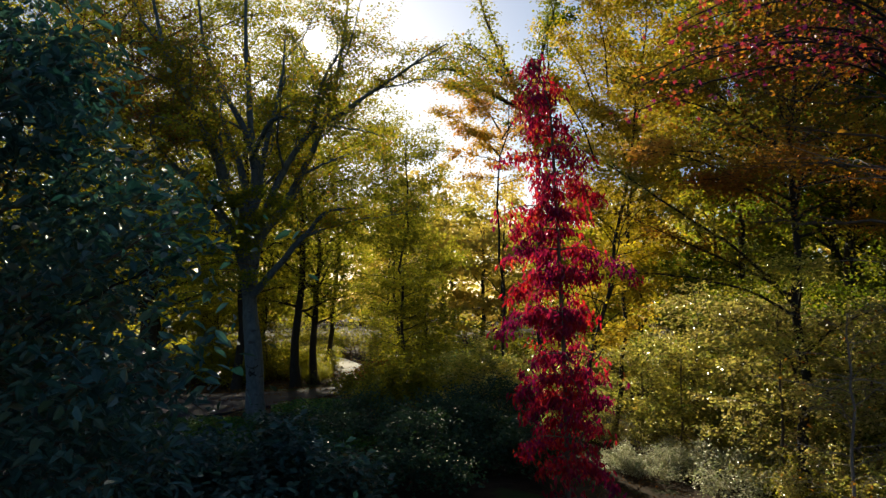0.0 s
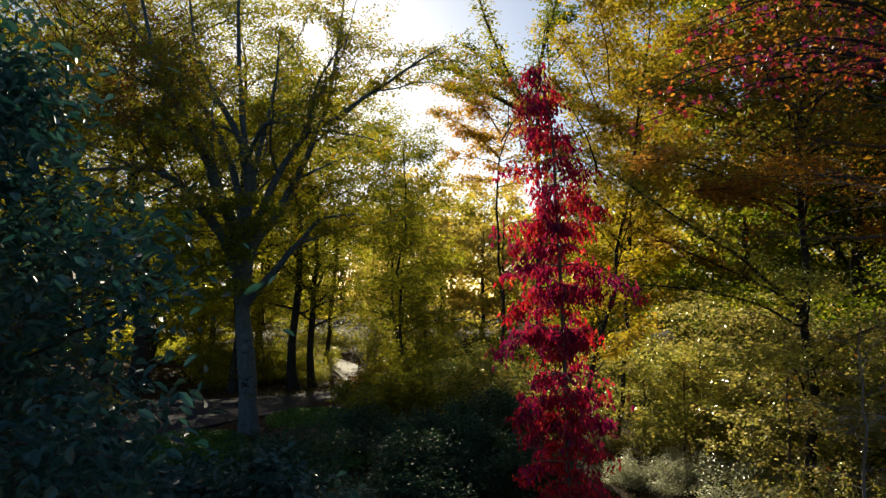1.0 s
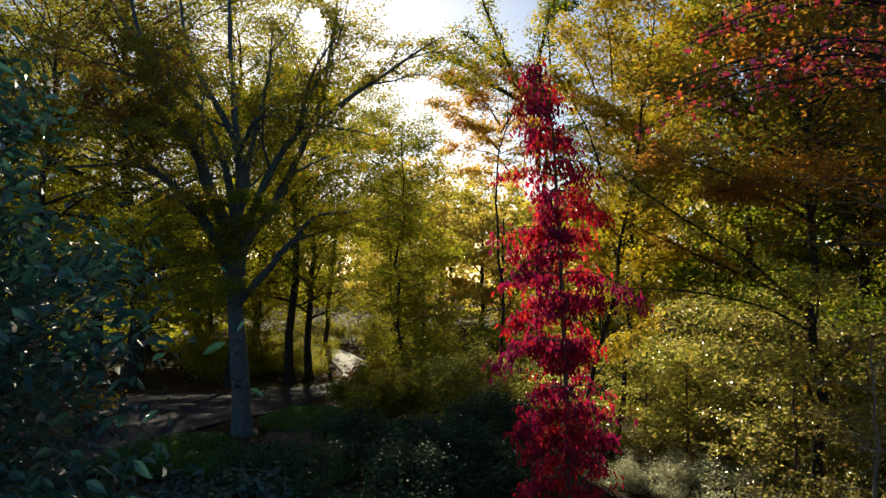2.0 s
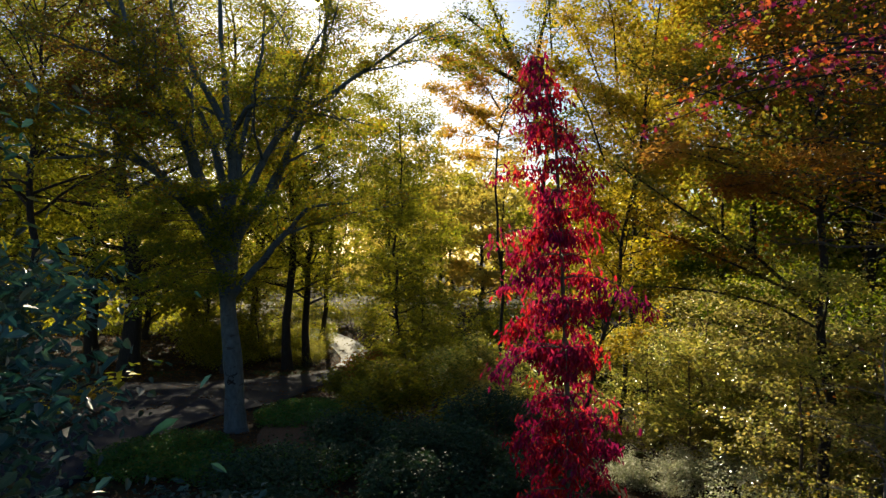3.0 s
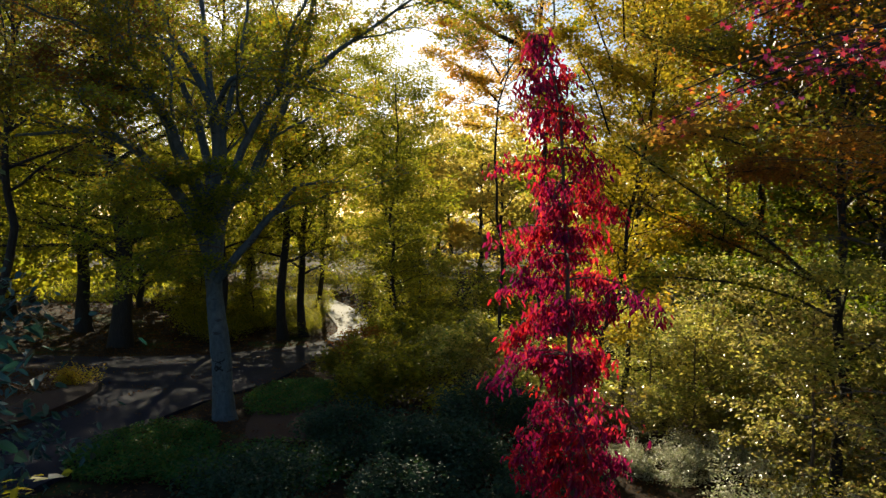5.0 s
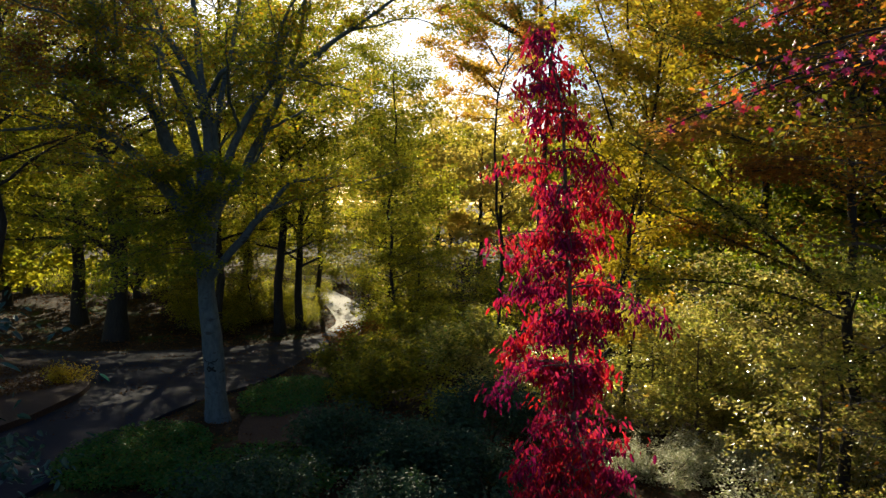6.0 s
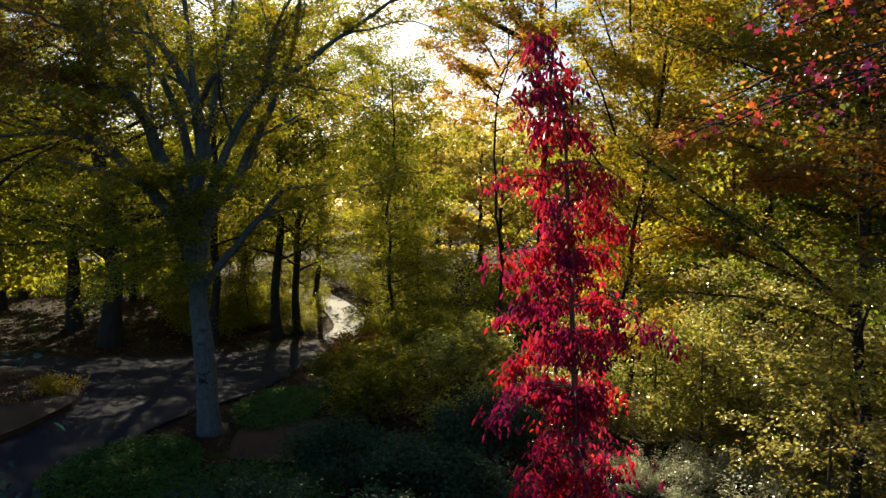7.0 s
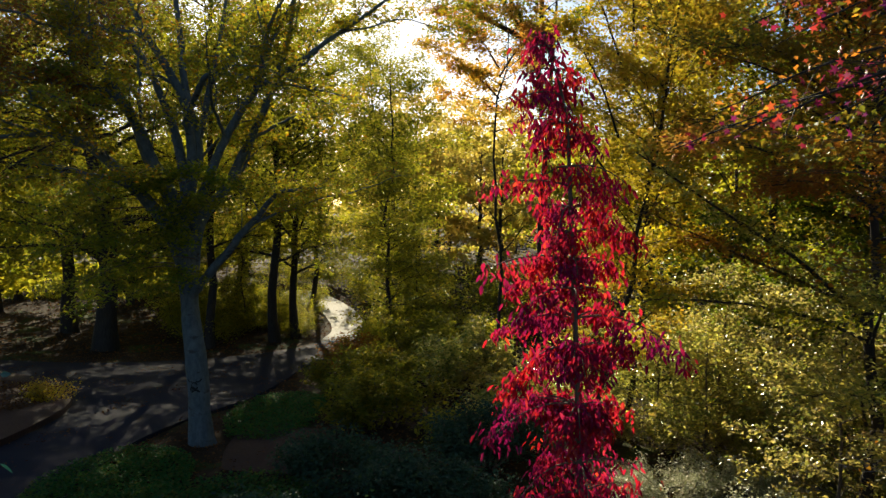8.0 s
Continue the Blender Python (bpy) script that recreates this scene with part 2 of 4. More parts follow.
def leaves(rng, at, size, width=0.5, hang=0.3, tilt=0.8, shape="oval", outward=None):
    """Leaf blades whose stalks start at the points 'at'. hang: how far tips drop; tilt: how far blades turn from level."""
    n = len(at)
    az = rng.uniform(0, 2 * np.pi, n)
    d = np.stack([np.cos(az), np.sin(az), rng.normal(-hang, 0.35, n)], 1)
    if outward is not None:
        d[:, :2] += outward[:, :2]
    d = unit(d)
    up = unit(np.stack([rng.normal(0, tilt, n), rng.normal(0, tilt, n), np.ones(n)], 1))
    s = unit(np.cross(d, up))
    nn = np.cross(s, d)
    L = size * rng.uniform(0.65, 1.25, n)[:, None]
    W = L * width * rng.uniform(0.8, 1.15, n)[:, None] * 0.5
    f = W * 0.35
    if shape == "diamond":
        V = np.stack([at, at + d * L * 0.45 + s * W + nn * f, at + d * L, at + d * L * 0.45 - s * W + nn * f], 1)
        q = np.array([[0, 1, 2], [0, 2, 3]])
    elif shape == "oval":
        V = np.stack([at, at + d * L * 0.3 + s * W + nn * f, at + d * L * 0.7 + s * W * 0.8 + nn * f * 0.6, at + d * L - nn * f * 0.6,
                      at + d * L * 0.7 - s * W * 0.8 + nn * f * 0.6, at + d * L * 0.3 - s * W + nn * f], 1)
        q = np.array([[0, 1, 2, 3], [0, 3, 4, 5]])
    else:
        c = at + d * L * 0.35
        pts = [c]
        for i in range(5):
            for off, rad in ((-36, 0.24), (0, 0.58)):
                a = radians(i * 72 + off)
                pts.append(c + (d * math.cos(a) + s * math.sin(a)) * L * rad - nn * (L * 0.08 if rad > 0.5 else 0))
        V = np.stack(pts, 1)
        q = np.array([[0, 1 + 2 * i, 2 + 2 * i, 1 + (2 * i + 2) % 10] for i in range(5)])
    k = V.shape[1]
    F = (np.arange(n)[:, None, None] * k + q[None]).reshape(-1, q.shape[1])
    return V.reshape(-1, 3), F


def branchlets(rng, P, r0, count, length, up=0.15, spread=0.9, start=0.3, bend=0.2):
    """Side branches along a limb: (line, radii) and points along them where leaves sit."""
    out, anchors = [], []
    T = unit(np.gradient(P, axis=0))
    for k in range(count):
        f = start + (1 - start) * (k + rng.uniform(0.1, 0.9)) / count
        i = min(len(P) - 1, int(f * (len(P) - 1)))
        side = unit(np.cross(T[i], [0, 0, 1.0]))[None][0] * (1 if k % 2 else -1)
        d = unit(T[i] * rng.uniform(0.5, 1.0) + side * spread * rng.uniform(0.6, 1.2) + np.array([0, 0, up + rng.normal(0, 0.18)]))
        L = length * rng.uniform(0.6, 1.2) * (1.15 - 0.6 * f)
        s = np.linspace(0, 1, 6)[:, None]
        side2 = unit(rng.normal(0, 1, 3))
        Q = P[i] + d * L * s + side2 * L * bend * s ** 2 * 0.6 + np.array([0, 0, -L * 0.12]) * s ** 2
        out.append((Q, np.linspace(r0, r0 * 0.25, 6)))
        m = 5
        w = rng.uniform(0.25, 1.05, m)[:, None]
        anchors.append(P[i] + d * L * w + side2 * L * bend * w ** 2 * 0.6 + np.array([0, 0, -L * 0.12]) * w ** 2)
    return out, (np.vstack(anchors) if anchors else np.zeros((0, 3)))


def sun_sight_gap(rng, pos, origin):
    """Drops most leaves on the camera's line to the sun, so its disc shows."""
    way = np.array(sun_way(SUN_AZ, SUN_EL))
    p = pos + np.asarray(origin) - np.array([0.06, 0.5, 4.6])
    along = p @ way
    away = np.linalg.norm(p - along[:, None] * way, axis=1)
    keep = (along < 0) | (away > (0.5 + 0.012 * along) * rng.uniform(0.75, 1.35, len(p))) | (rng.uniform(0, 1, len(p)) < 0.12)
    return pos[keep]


PROFILE = {
    "round": lambda h: 0.45 + 0.55 * math.sin(math.pi * min(1, max(0, 0.15 + 0.75 * h))),
    "cone": lambda h: 0.14 + 0.86 * (1 - h) ** 0.8,
    "top": lambda h: 0.45 + 0.55 * math.sin(math.pi * (0.2 + 0.7 * h)),
}


def tree(name, at, height, trunk_r, low, spread, n_limbs, n_leaves, leaf_size, leaf_mat, bark, label, category="tree", group="", seed=1,
         profile="round", rise=0.85, lean=(0, 0), hang=0.3, sigma=0.075, flat=0.7, shape="diamond", per_limb=9, width=0.65, crown="crown", tilt=0.8, even=2.2):
    """A tree with a tapered trunk, limbs that carry branchlets, and a crown of single leaves in uneven clumps."""
    rng = np.random.default_rng(seed)
    root = thing(name, at, label, category, group)
    s = np.linspace(0, 1, 14)
    wob = np.cumsum(rng.normal(0, 0.017, (14, 2)), 0) * height * 0.5
    P = np.stack([lean[0] * s + wob[:, 0], lean[1] * s + wob[:, 1], -0.35 + (height * 0.94 + 0.35) * s], 1)
    R = trunk_r * (1 - s) ** 0.8 + 0.015
    R[0] *= 1.5
    R[1] *= 1.08
    V, F = tube(P, R, 10)
    part("trunk", V, F, bark, root)
    anchors, weights = [], []
    for k in range(n_limbs):
        h = (k + rng.uniform(0, 0.9)) / n_limbs
        z = low + (1 - low) * h * 0.97
        i = z * 13
        a, b = int(i), min(13, int(i) + 1)
        p0 = P[a] + (P[b] - P[a]) * (i - a)
        az = k * 2.39996 + rng.uniform(-0.6, 0.6)
        L = spread * PROFILE[profile](h) * rng.uniform(0.6, 1.2)
        up = rise * rng.uniform(0.2, 1.7) + 0.45 * h
        t = np.linspace(0, 1, 9)[:, None]
        d = np.array([math.cos(az), math.sin(az), up])
        side = np.array([-math.sin(az), math.cos(az), 0]) * rng.normal(0, 0.2)
        Q = p0 + d * L * t + side * L * t ** 2 + np.array([0, 0, -0.45 * L * up * rng.uniform(0.3, 1.4)]) * t ** 2 + np.cumsum(rng.normal(0, 0.018, (9, 3)), 0) * L
        r = max(0.012, trunk_r * 0.36 * (1 - 0.7 * h)) * np.linspace(1, 0.18, 9)
        subs, anc = branchlets(rng, Q, max(0.007, r[4] * 0.45), per_limb, L * 0.55, up=0.1, bend=0.5, start=0.2)
        V, F = joined([tube(Q, r, 6)] + [tube(q, w, 4) for q, w in subs])
        part("limb", V, F, bark, root)
        anc = np.vstack([anc, Q[4:]])
        anchors.append(anc)
        weights.append(np.full(len(anc), L / len(anc)))
    A, w = np.vstack(anchors), np.concatenate(weights)
    w = w * rng.uniform(0.12, 1, len(w)) ** even
    idx = rng.choice(len(A), n_leaves, p=w / w.sum())
    pos = A[idx] + rng.normal(0, 1, (n_leaves, 3)) * np.array([1, 1, flat]) * sigma * spread * rng.uniform(0.5, 1.4, len(A))[idx][:, None]
    pos = sun_sight_gap(rng, pos, at)
    V, F = leaves(rng, pos, leaf_size, width, hang, tilt, shape)
    part(crown, V, F, leaf_mat, root, smooth=False)
    return root


def shrub(name, at, radius, height, n_leaves, leaf_size, leaf_mat, label, category="shrub", group="", seed=1, stems=14, hang=0.2, shape="diamond", bark=None, width=0.6, sigma=0.2, tilt=0.7):
    """A many-stemmed bush."""
    rng = np.random.default_rng(seed)
    root = thing(name, at, label, category, group)
    bark = bark or bark_brown
    anchors = []
    for k in range(stems):
        az, out = rng.uniform(0, 2 * np.pi), math.sqrt(rng.uniform(0.02, 1))
        tip = np.array([math.cos(az) * radius * out, math.sin(az) * radius * out, height * (1.02 - 0.55 * out ** 2) * rng.uniform(0.75, 1.1)])
        t = np.linspace(0, 1, 8)[:, None]
        Q = np.array([tip[0] * 0.12, tip[1] * 0.12, -0.1]) * (1 - t) + np.array([tip[0] * 0.9, tip[1] * 0.9, tip[2] * 0.5]) * (2 * t * (1 - t)) * 0.6 + tip * t ** 1.3
        pieces = [tube(Q, np.linspace(0.018, 0.005, 8) * (1 + height * 0.2), 4)]
        subs, anc = branchlets(rng, Q, 0.006, 6, radius * 0.45, start=0.25)
        V, F = joined(pieces + [tube(q, w, 3) for q, w in subs])
        part("stem", V, F, bark, root)
        anchors.append(np.vstack([anc, Q[3:]]))
    A = np.vstack(anchors)
    pos = A[rng.integers(0, len(A), n_leaves)] + rng.normal(0, sigma, (n_leaves, 3)) * np.array([1, 1, 0.7])
    pos[:, 2] = np.maximum(pos[:, 2], 0.02)
    V, F = leaves(rng, pos, leaf_size, width, hang, tilt, shape)
    part("foliage", V, F, leaf_mat, root, smooth=False)
    return root


# ---- ground ----
def ease(a, b, v):
    u = np.clip((np.asarray(v, float) - a) / (b - a), 0, 1)
    return u * u * (3 - 2 * u)


def height_at(x, y):
    """Ground height: level by the grey tree, falling away beyond it and towards the thicket."""
    x, y = np.asarray(x, float), np.asarray(y, float)
    h = -1.8 * ease(25, 54, y) + 1.2 * ease(60, 95, y)
    h = h - 2.0 * ease(1.5, 7, x) * (1 - ease(34, 60, y)) * ease(6, 22, y)
    return np.maximum(h, -2.4)


def bumps(x, y):
    return 0.06 * np.sin(x * 1.3 + 0.7 * y) * np.sin(y * 0.9 - 0.4 * x) + 0.03 * np.sin(x * 3.1 - y * 2.3)


def gz(x, y):
    return float(height_at(x, y))


def steps(near, fine, far, growth=1.35):
    v = list(np.arange(-near, near + 0.01, fine))
    d, e = fine, near
    while e < far:
        d *= growth
        e += d
        v = [-e] + v + [e]
    return np.array(v)


gx, gy = steps(40, 0.6, 2500), steps(45, 0.6, 2500) + 40
X, Y = np.meshgrid(gx, gy, indexing="ij")
Z = height_at(X, Y) + bumps(X, Y) - 0.06
ny = len(gy)
i, j = np.meshgrid(np.arange(len(gx) - 1), np.arange(ny - 1), indexing="ij")
GF = np.stack([i * ny + j, (i + 1) * ny + j, (i + 1) * ny + j + 1, i * ny + j + 1], -1).reshape(-1, 4)
tagged(new("ground", mesh_of("ground", np.stack([X, Y, Z], -1).reshape(-1, 3), GF, earth)),
       "dark woodland soil with leaf litter and moss", "ground", kind="structure")


def sheet(name, outline, lift, drop, mat, label, category, kind="structure", cell=0.7):
    """A flat piece that follows the ground inside a closed outline, with a side face all round."""
    from mathutils import geometry
    o = spline(list(outline) + [outline[0]], len(outline) * 6)[:-1]
    n = len(o)
    lo, hi = o.min(0), o.max(0)
    P = [Vector(p) for p in o]
    inside = []
    for a in np.arange(lo[0], hi[0], cell):
        for b in np.arange(lo[1], hi[1], cell):
            x0, y0, x1, y1 = o[:, 0], o[:, 1], np.roll(o[:, 0], -1), np.roll(o[:, 1], -1)
            c = ((y0 > b) != (y1 > b)) & (a < (x1 - x0) * (b - y0) / (y1 - y0 + 1e-12) + x0)
            if c.sum() % 2 and np.min((o[:, 0] - a) ** 2 + (o[:, 1] - b) ** 2) > 0.1:
                inside.append(Vector((a, b)))
    vs, es, fs = geometry.delaunay_2d_cdt(P + inside, [(k, (k + 1) % n) for k in range(n)], [], 1, 1e-4)[:3]
    bm = bmesh.new()
    bv = [bm.verts.new((v.x, v.y, gz(v.x, v.y) + lift)) for v in vs]
    for f in fs:
        bm.faces.new([bv[k] for k in f])
    rim = [e for e in bm.edges if len(e.link_faces) == 1]
    ext = bmesh.ops.extrude_edge_only(bm, edges=rim)["geom"]
    for v in ext:
        if isinstance(v, bmesh.types.BMVert):
            v.co.z -= drop
    bmesh.ops.recalc_face_normals(bm, faces=bm.faces)
    me = bpy.data.meshes.new(name)
    bm.to_mesh(me)
    bm.free()
    me.materials.append(mat)
    return tagged(new(name, me), label, category, kind=kind)


ROAD = [(-10.2, 17), (-9.3, 21), (-8.8, 24), (-8.7, 27), (-7.9, 30), (-6.9, 33), (-6.5, 37), (-6.4, 42), (-5.6, 48), (-4.8, 52), (-4.7, 53.6),
        (-7.1, 53.6), (-7.4, 52), (-9.0, 49), (-12.6, 45.6), (-18, 44), (-24, 45.4), (-36, 49),
        (-37, 44.5), (-25, 40.5), (-18.5, 37.8), (-15.2, 35.6), (-13.8, 33), (-13.1, 29), (-13, 25), (-14, 21), (-15.5, 17)]
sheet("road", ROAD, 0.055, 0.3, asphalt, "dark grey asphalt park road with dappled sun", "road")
sheet("path", [(-4.7, 52.8), (-4.8, 56), (-5.3, 60), (-7.5, 68), (-12, 76), (-14.6, 74.5), (-10.2, 67.3), (-7.9, 60), (-7.2, 56), (-7.2, 52.8)], 0.075, 0.3, path_sunlit, "far stretch of road, full sun put into its pale colour", "path")


# ---- the grey tree by the road ----
def limbed_tree():
    at = np.array([-6.65, 26.3, gz(-6.65, 26.3)])
    rng = np.random.default_rng(11)
    root = thing("beech_tree", at + np.array([-0.15, 1.0, -0.03]), "large smooth grey-barked tree with wide limbs beside the road", "tree")
    P = spline([(-6.65, 26.3, -0.4), (-6.68, 26.3, 0.3), (-6.8, 26.4, 2.2), (-7.05, 26.6, 4.3), (-7.15, 26.8, 5.8), (-7.1, 26.9, 7.4), (-6.95, 27.4, 8.8), (-7.28, 27.5, 10.5), (-7.5, 27.6, 12.5), (-7.6, 27.4, 15.5), (-7.4, 27.4, 19.5)], 46)
    s = np.linspace(0, 1, 46)
    R = 0.36 * (1 - s) ** 1.05 + 0.03 + 0.22 * np.exp(-s * 34)
    V, F = tube(P - at, R, 20)
    V[:, :2] += 0.02 * np.sin(V[:, 2:3] * 3.1 + V[:, :2] * 7) + 0.012 * np.sin(V[:, 2:3] * 8.3 - V[:, :2] * 11)
    trunk = part("trunk", V, F, bark_grey, root, "smooth grey bark with dark scars")
    marks = []
    for cx, cz, rr, a0, a1 in ((0.0, 1.72, 0.09, 0.3, 6.0), (-0.10, 1.95, 0.10, 3.4, 5.2), (0.10, 1.95, 0.10, 4.2, 6.0), (0.02, 1.45, 0.13, 0.6, 2.6), (-0.06, 1.62, 0.06, 0, 4.0)):
        a = np.linspace(a0, a1, 14)
        px, pz = cx + rr * np.cos(a), cz + rr * np.sin(a) * 1.1
        ctr = np.array([np.interp(pz, P[:, 2], P[:, 0]), np.interp(pz, P[:, 2], P[:, 1])]).T
        rad = np.interp(pz, P[:, 2], R)
        marks.append(tube(np.stack([ctr[:, 0] + px, ctr[:, 1] - np.sqrt(np.maximum(rad ** 2 - px ** 2, 0.01)) - 0.002, pz], 1) - at, np.full(14, 0.03), 5))
    V, F = joined(marks)
    part("carving", V, F, ink, trunk, "dark scrawl cut into the bark")
    LIMBS = [
        ([(-7.1, 26.7, 5.6), (-7.25, 26.0, 7.2), (-7.67, 25.5, 8.4), (-7.85, 25.4, 9.24), (-8.36, 25.3, 10.2), (-9.07, 25.2, 11.5), (-9.8, 25.0, 13.2), (-10.6, 24.8, 16.5)], 0.20),
        ([(-7.0, 27.1, 8.1), (-7.25, 27.4, 10.2), (-7.9, 27.3, 11.7), (-8.5, 27.2, 12.6), (-9.1, 27.0, 14.2), (-9.6, 27.0, 18)], 0.13),
        ([(-7.12, 26.9, 7.0), (-7.7, 27.8, 9.1), (-8.4, 28.3, 10.7), (-9.0, 28.5, 11.9), (-9.8, 28.5, 12.7), (-11.3, 28.5, 13.4)], 0.13),
        ([(-7.6, 25.5, 8.2), (-7.86, 24.8, 9.6), (-8.5, 24.6, 10.2), (-9.93, 24.4, 10.5), (-11.6, 24.2, 10.9)], 0.13),
        ([(-7.1, 26.6, 5.2), (-7.6, 25.6, 6.9), (-8.4, 24.9, 8.15), (-9.15, 24.5, 8.74), (-10.0, 24.3, 9.02), (-11.9, 24.1, 8.9)], 0.17),
        ([(-7.1, 26.8, 5.9), (-6.4, 26.6, 8.0), (-5.8, 26.5, 9.2), (-4.8, 26.5, 10.65), (-3.67, 26.5, 11.3), (-2.4, 26.5, 12.2), (-0.9, 26.4, 13.2), (0.4, 26.4, 14.0)], 0.12),
        ([(-7.0, 26.7, 4.9), (-6.9, 27.6, 6.6), (-6.1, 28.3, 7.9), (-5.5, 28.5, 9.2), (-4.8, 28.5, 10.8), (-4.3, 28.5, 12.4), (-4.0, 28.5, 14.5), (-3.6, 28.5, 18)], 0.15),
        ([(-7.2, 27.0, 9.6), (-6.3, 26.0, 10.75), (-5.6, 25.6, 10.96), (-4.4, 25.5, 10.7), (-3.2, 25.4, 10.5), (-2.0, 25.3, 10.2)], 0.08),
        ([(-6.95, 26.5, 4.4), (-5.6, 26.1, 5.85), (-4.8, 26.0, 6.75), (-4.0, 25.9, 7.35), (-2.6, 25.8, 7.5)], 0.11),
        ([(-7.1, 26.8, 6.2), (-7.3, 27.9, 8.0), (-7.0, 28.6, 10.5), (-6.6, 29.0, 13.0), (-6.4, 29.2, 15.5)], 0.12),
        ([(-4.9, 26.5, 10.5), (-4.6, 26.4, 11.6), (-4.2, 26.4, 12.8), (-3.2, 26.3, 14.2)], 0.08),
    ]
    anchors = []
    for ctrl, r in LIMBS:
        Q = spline(ctrl, 30)
        Q[2:] += np.cumsum(rng.normal(0, 0.016, (28, 3)), 0)
        thick = r * (1.25 - 1.05 * np.linspace(0, 1, 30) ** 1.25) * (1 + 0.12 * np.exp(-np.arange(30) / 1.5))
        pieces = [tube(Q - at, thick, 9)]
        T = unit(np.gradient(Q, axis=0))
        boughs = [(Q, r)]
        for k in range(5 if r > 0.115 else 2):
            i = int(29 * (0.28 + 0.15 * k))
            out = unit(np.array([Q[i][0] + 7.1, (Q[i][1] - 26.7) * 1.5, 0.8]) + rng.normal(0, 1.2, 3))
            d = unit(T[i] * 0.9 + out * 0.8)
            L = rng.uniform(2.6, 4.6)
            t = np.linspace(0, 1, 18)[:, None]
            B = Q[i] + d * L * t + rng.normal(0, 0.42, 3) * L * t ** 2 + np.array([0, 0, -0.10 * L]) * t ** 2 + np.cumsum(rng.normal(0, 0.035, (18, 3)), 0)
            rb = max(0.03, r * (1 - 0.75 * i / 29) * 0.6)
            pieces.append(tube(B - at, np.linspace(rb, rb * 0.2, 18), 7))
            boughs.append((B, rb))
        for B, rb in boughs:
            subs, anc = branchlets(rng, B, max(0.01, rb * 0.22), 9, 1.9, start=0.25, bend=0.7)
            for q, w in subs:
                q = spline(q, 10)
                pieces.append(tube(q - at, np.linspace(w[0], w[-1] * 0.6, 10), 4))
                tw, ta = branchlets(rng, q, 0.006, 4, 0.8, bend=0.6)
                pieces += [tube(x - at, y, 3) for x, y in tw]
                anchors.append(ta)
            anchors.append(anc)
        V, F = joined(pieces)
        part("limb", V, F, bark_grey, root)
    A = np.vstack(anchors) - at
    n = 72000
    w = rng.uniform(0.05, 1, len(A)) ** 1.6
    pos = A[rng.choice(len(A), n, p=w / w.sum())] + rng.normal(0, 0.16, (n, 3)) * np.array([1, 1, 0.7])
    pos = sun_sight_gap(rng, pos, at)
    brown = (pos[:, 0] < -2.2 + 0.5 * np.sin(pos[:, 1] * 1.7)) & (pos[:, 2] > 9.6 + 0.6 * np.sin(pos[:, 0] * 1.3)) & (rng.uniform(0, 1, len(pos)) < 0.75)
    for name, chosen, mat, label in (("crown", pos[~brown], leaf_beech, "thin crown of green and bronze leaves"), ("brown_crown", pos[brown], leaf_brown, "dull brown leaves on the outer boughs")):
        V, F = leaves(rng, chosen, 0.12, 0.6, 0.3, shape="diamond")
        part(name, V, F, mat, root, label, smooth=False)
    # leafy shoots that hang round the fork
    shoots = []
    for k in range(26):
        z = rng.uniform(4.6, 8.2)
        p0 = np.array([-7.1 + rng.normal(0, 0.25), 26.5, z])
        az = rng.uniform(math.pi * 0.9, math.pi * 2.1)
        L = rng.uniform(1.5, 3.6)
        t = np.linspace(0, 1, 9)[:, None]
        Q = p0 + np.array([math.cos(az) * 1.05 - 0.35, math.sin(az) * 0.9, 0.25]) * L * t + np.array([0, 0, -0.5 * L * rng.uniform(0.5, 1.1)]) * t ** 2
        subs, anc = branchlets(rng, Q, 0.007, 7, 0.9, up=-0.1, bend=0.5, start=0.45)
        V, F = joined([tube(Q - at, np.linspace(0.02, 0.006, 9), 5)] + [tube(q - at, v, 3) for q, v in subs])
        part("shoot", V, F, bark_brown, root)
        shoots.append(np.vstack([anc, Q[5:]]) - at)
    A = np.vstack(shoots)
    n = 11000
    pos = A[rng.integers(0, len(A), n)] + rng.normal(0, 0.2, (n, 3)) * np.array([1, 1, 0.6])
    V, F = leaves(rng, pos, 0.12, 0.55, 0.3)
    part("fork_foliage", V, F, leaf_fork, root, "green leaves round the fork", smooth=False)
    return root


leaf_brown = leaf_material("leaf_brown", [(0.13, 0.06, 0.03), (0.20, 0.09, 0.035), (0.10, 0.05, 0.03), (0.24, 0.12, 0.04)], OLIVE, 0.3)
leaf_fork = leaf_material("leaf_fork", [(0.08, 0.15, 0.025), (0.13, 0.19, 0.02), (0.19, 0.22, 0.02), (0.07, 0.13, 0.04)], OLIVE, 0.5, gloss=0.3)
leaf_beech = leaf_material("leaf_beech", OLIVE + [(0.30, 0.16, 0.02)], LIME + [(0.34, 0.17, 0.02)], 0.35)
limbed_tree()


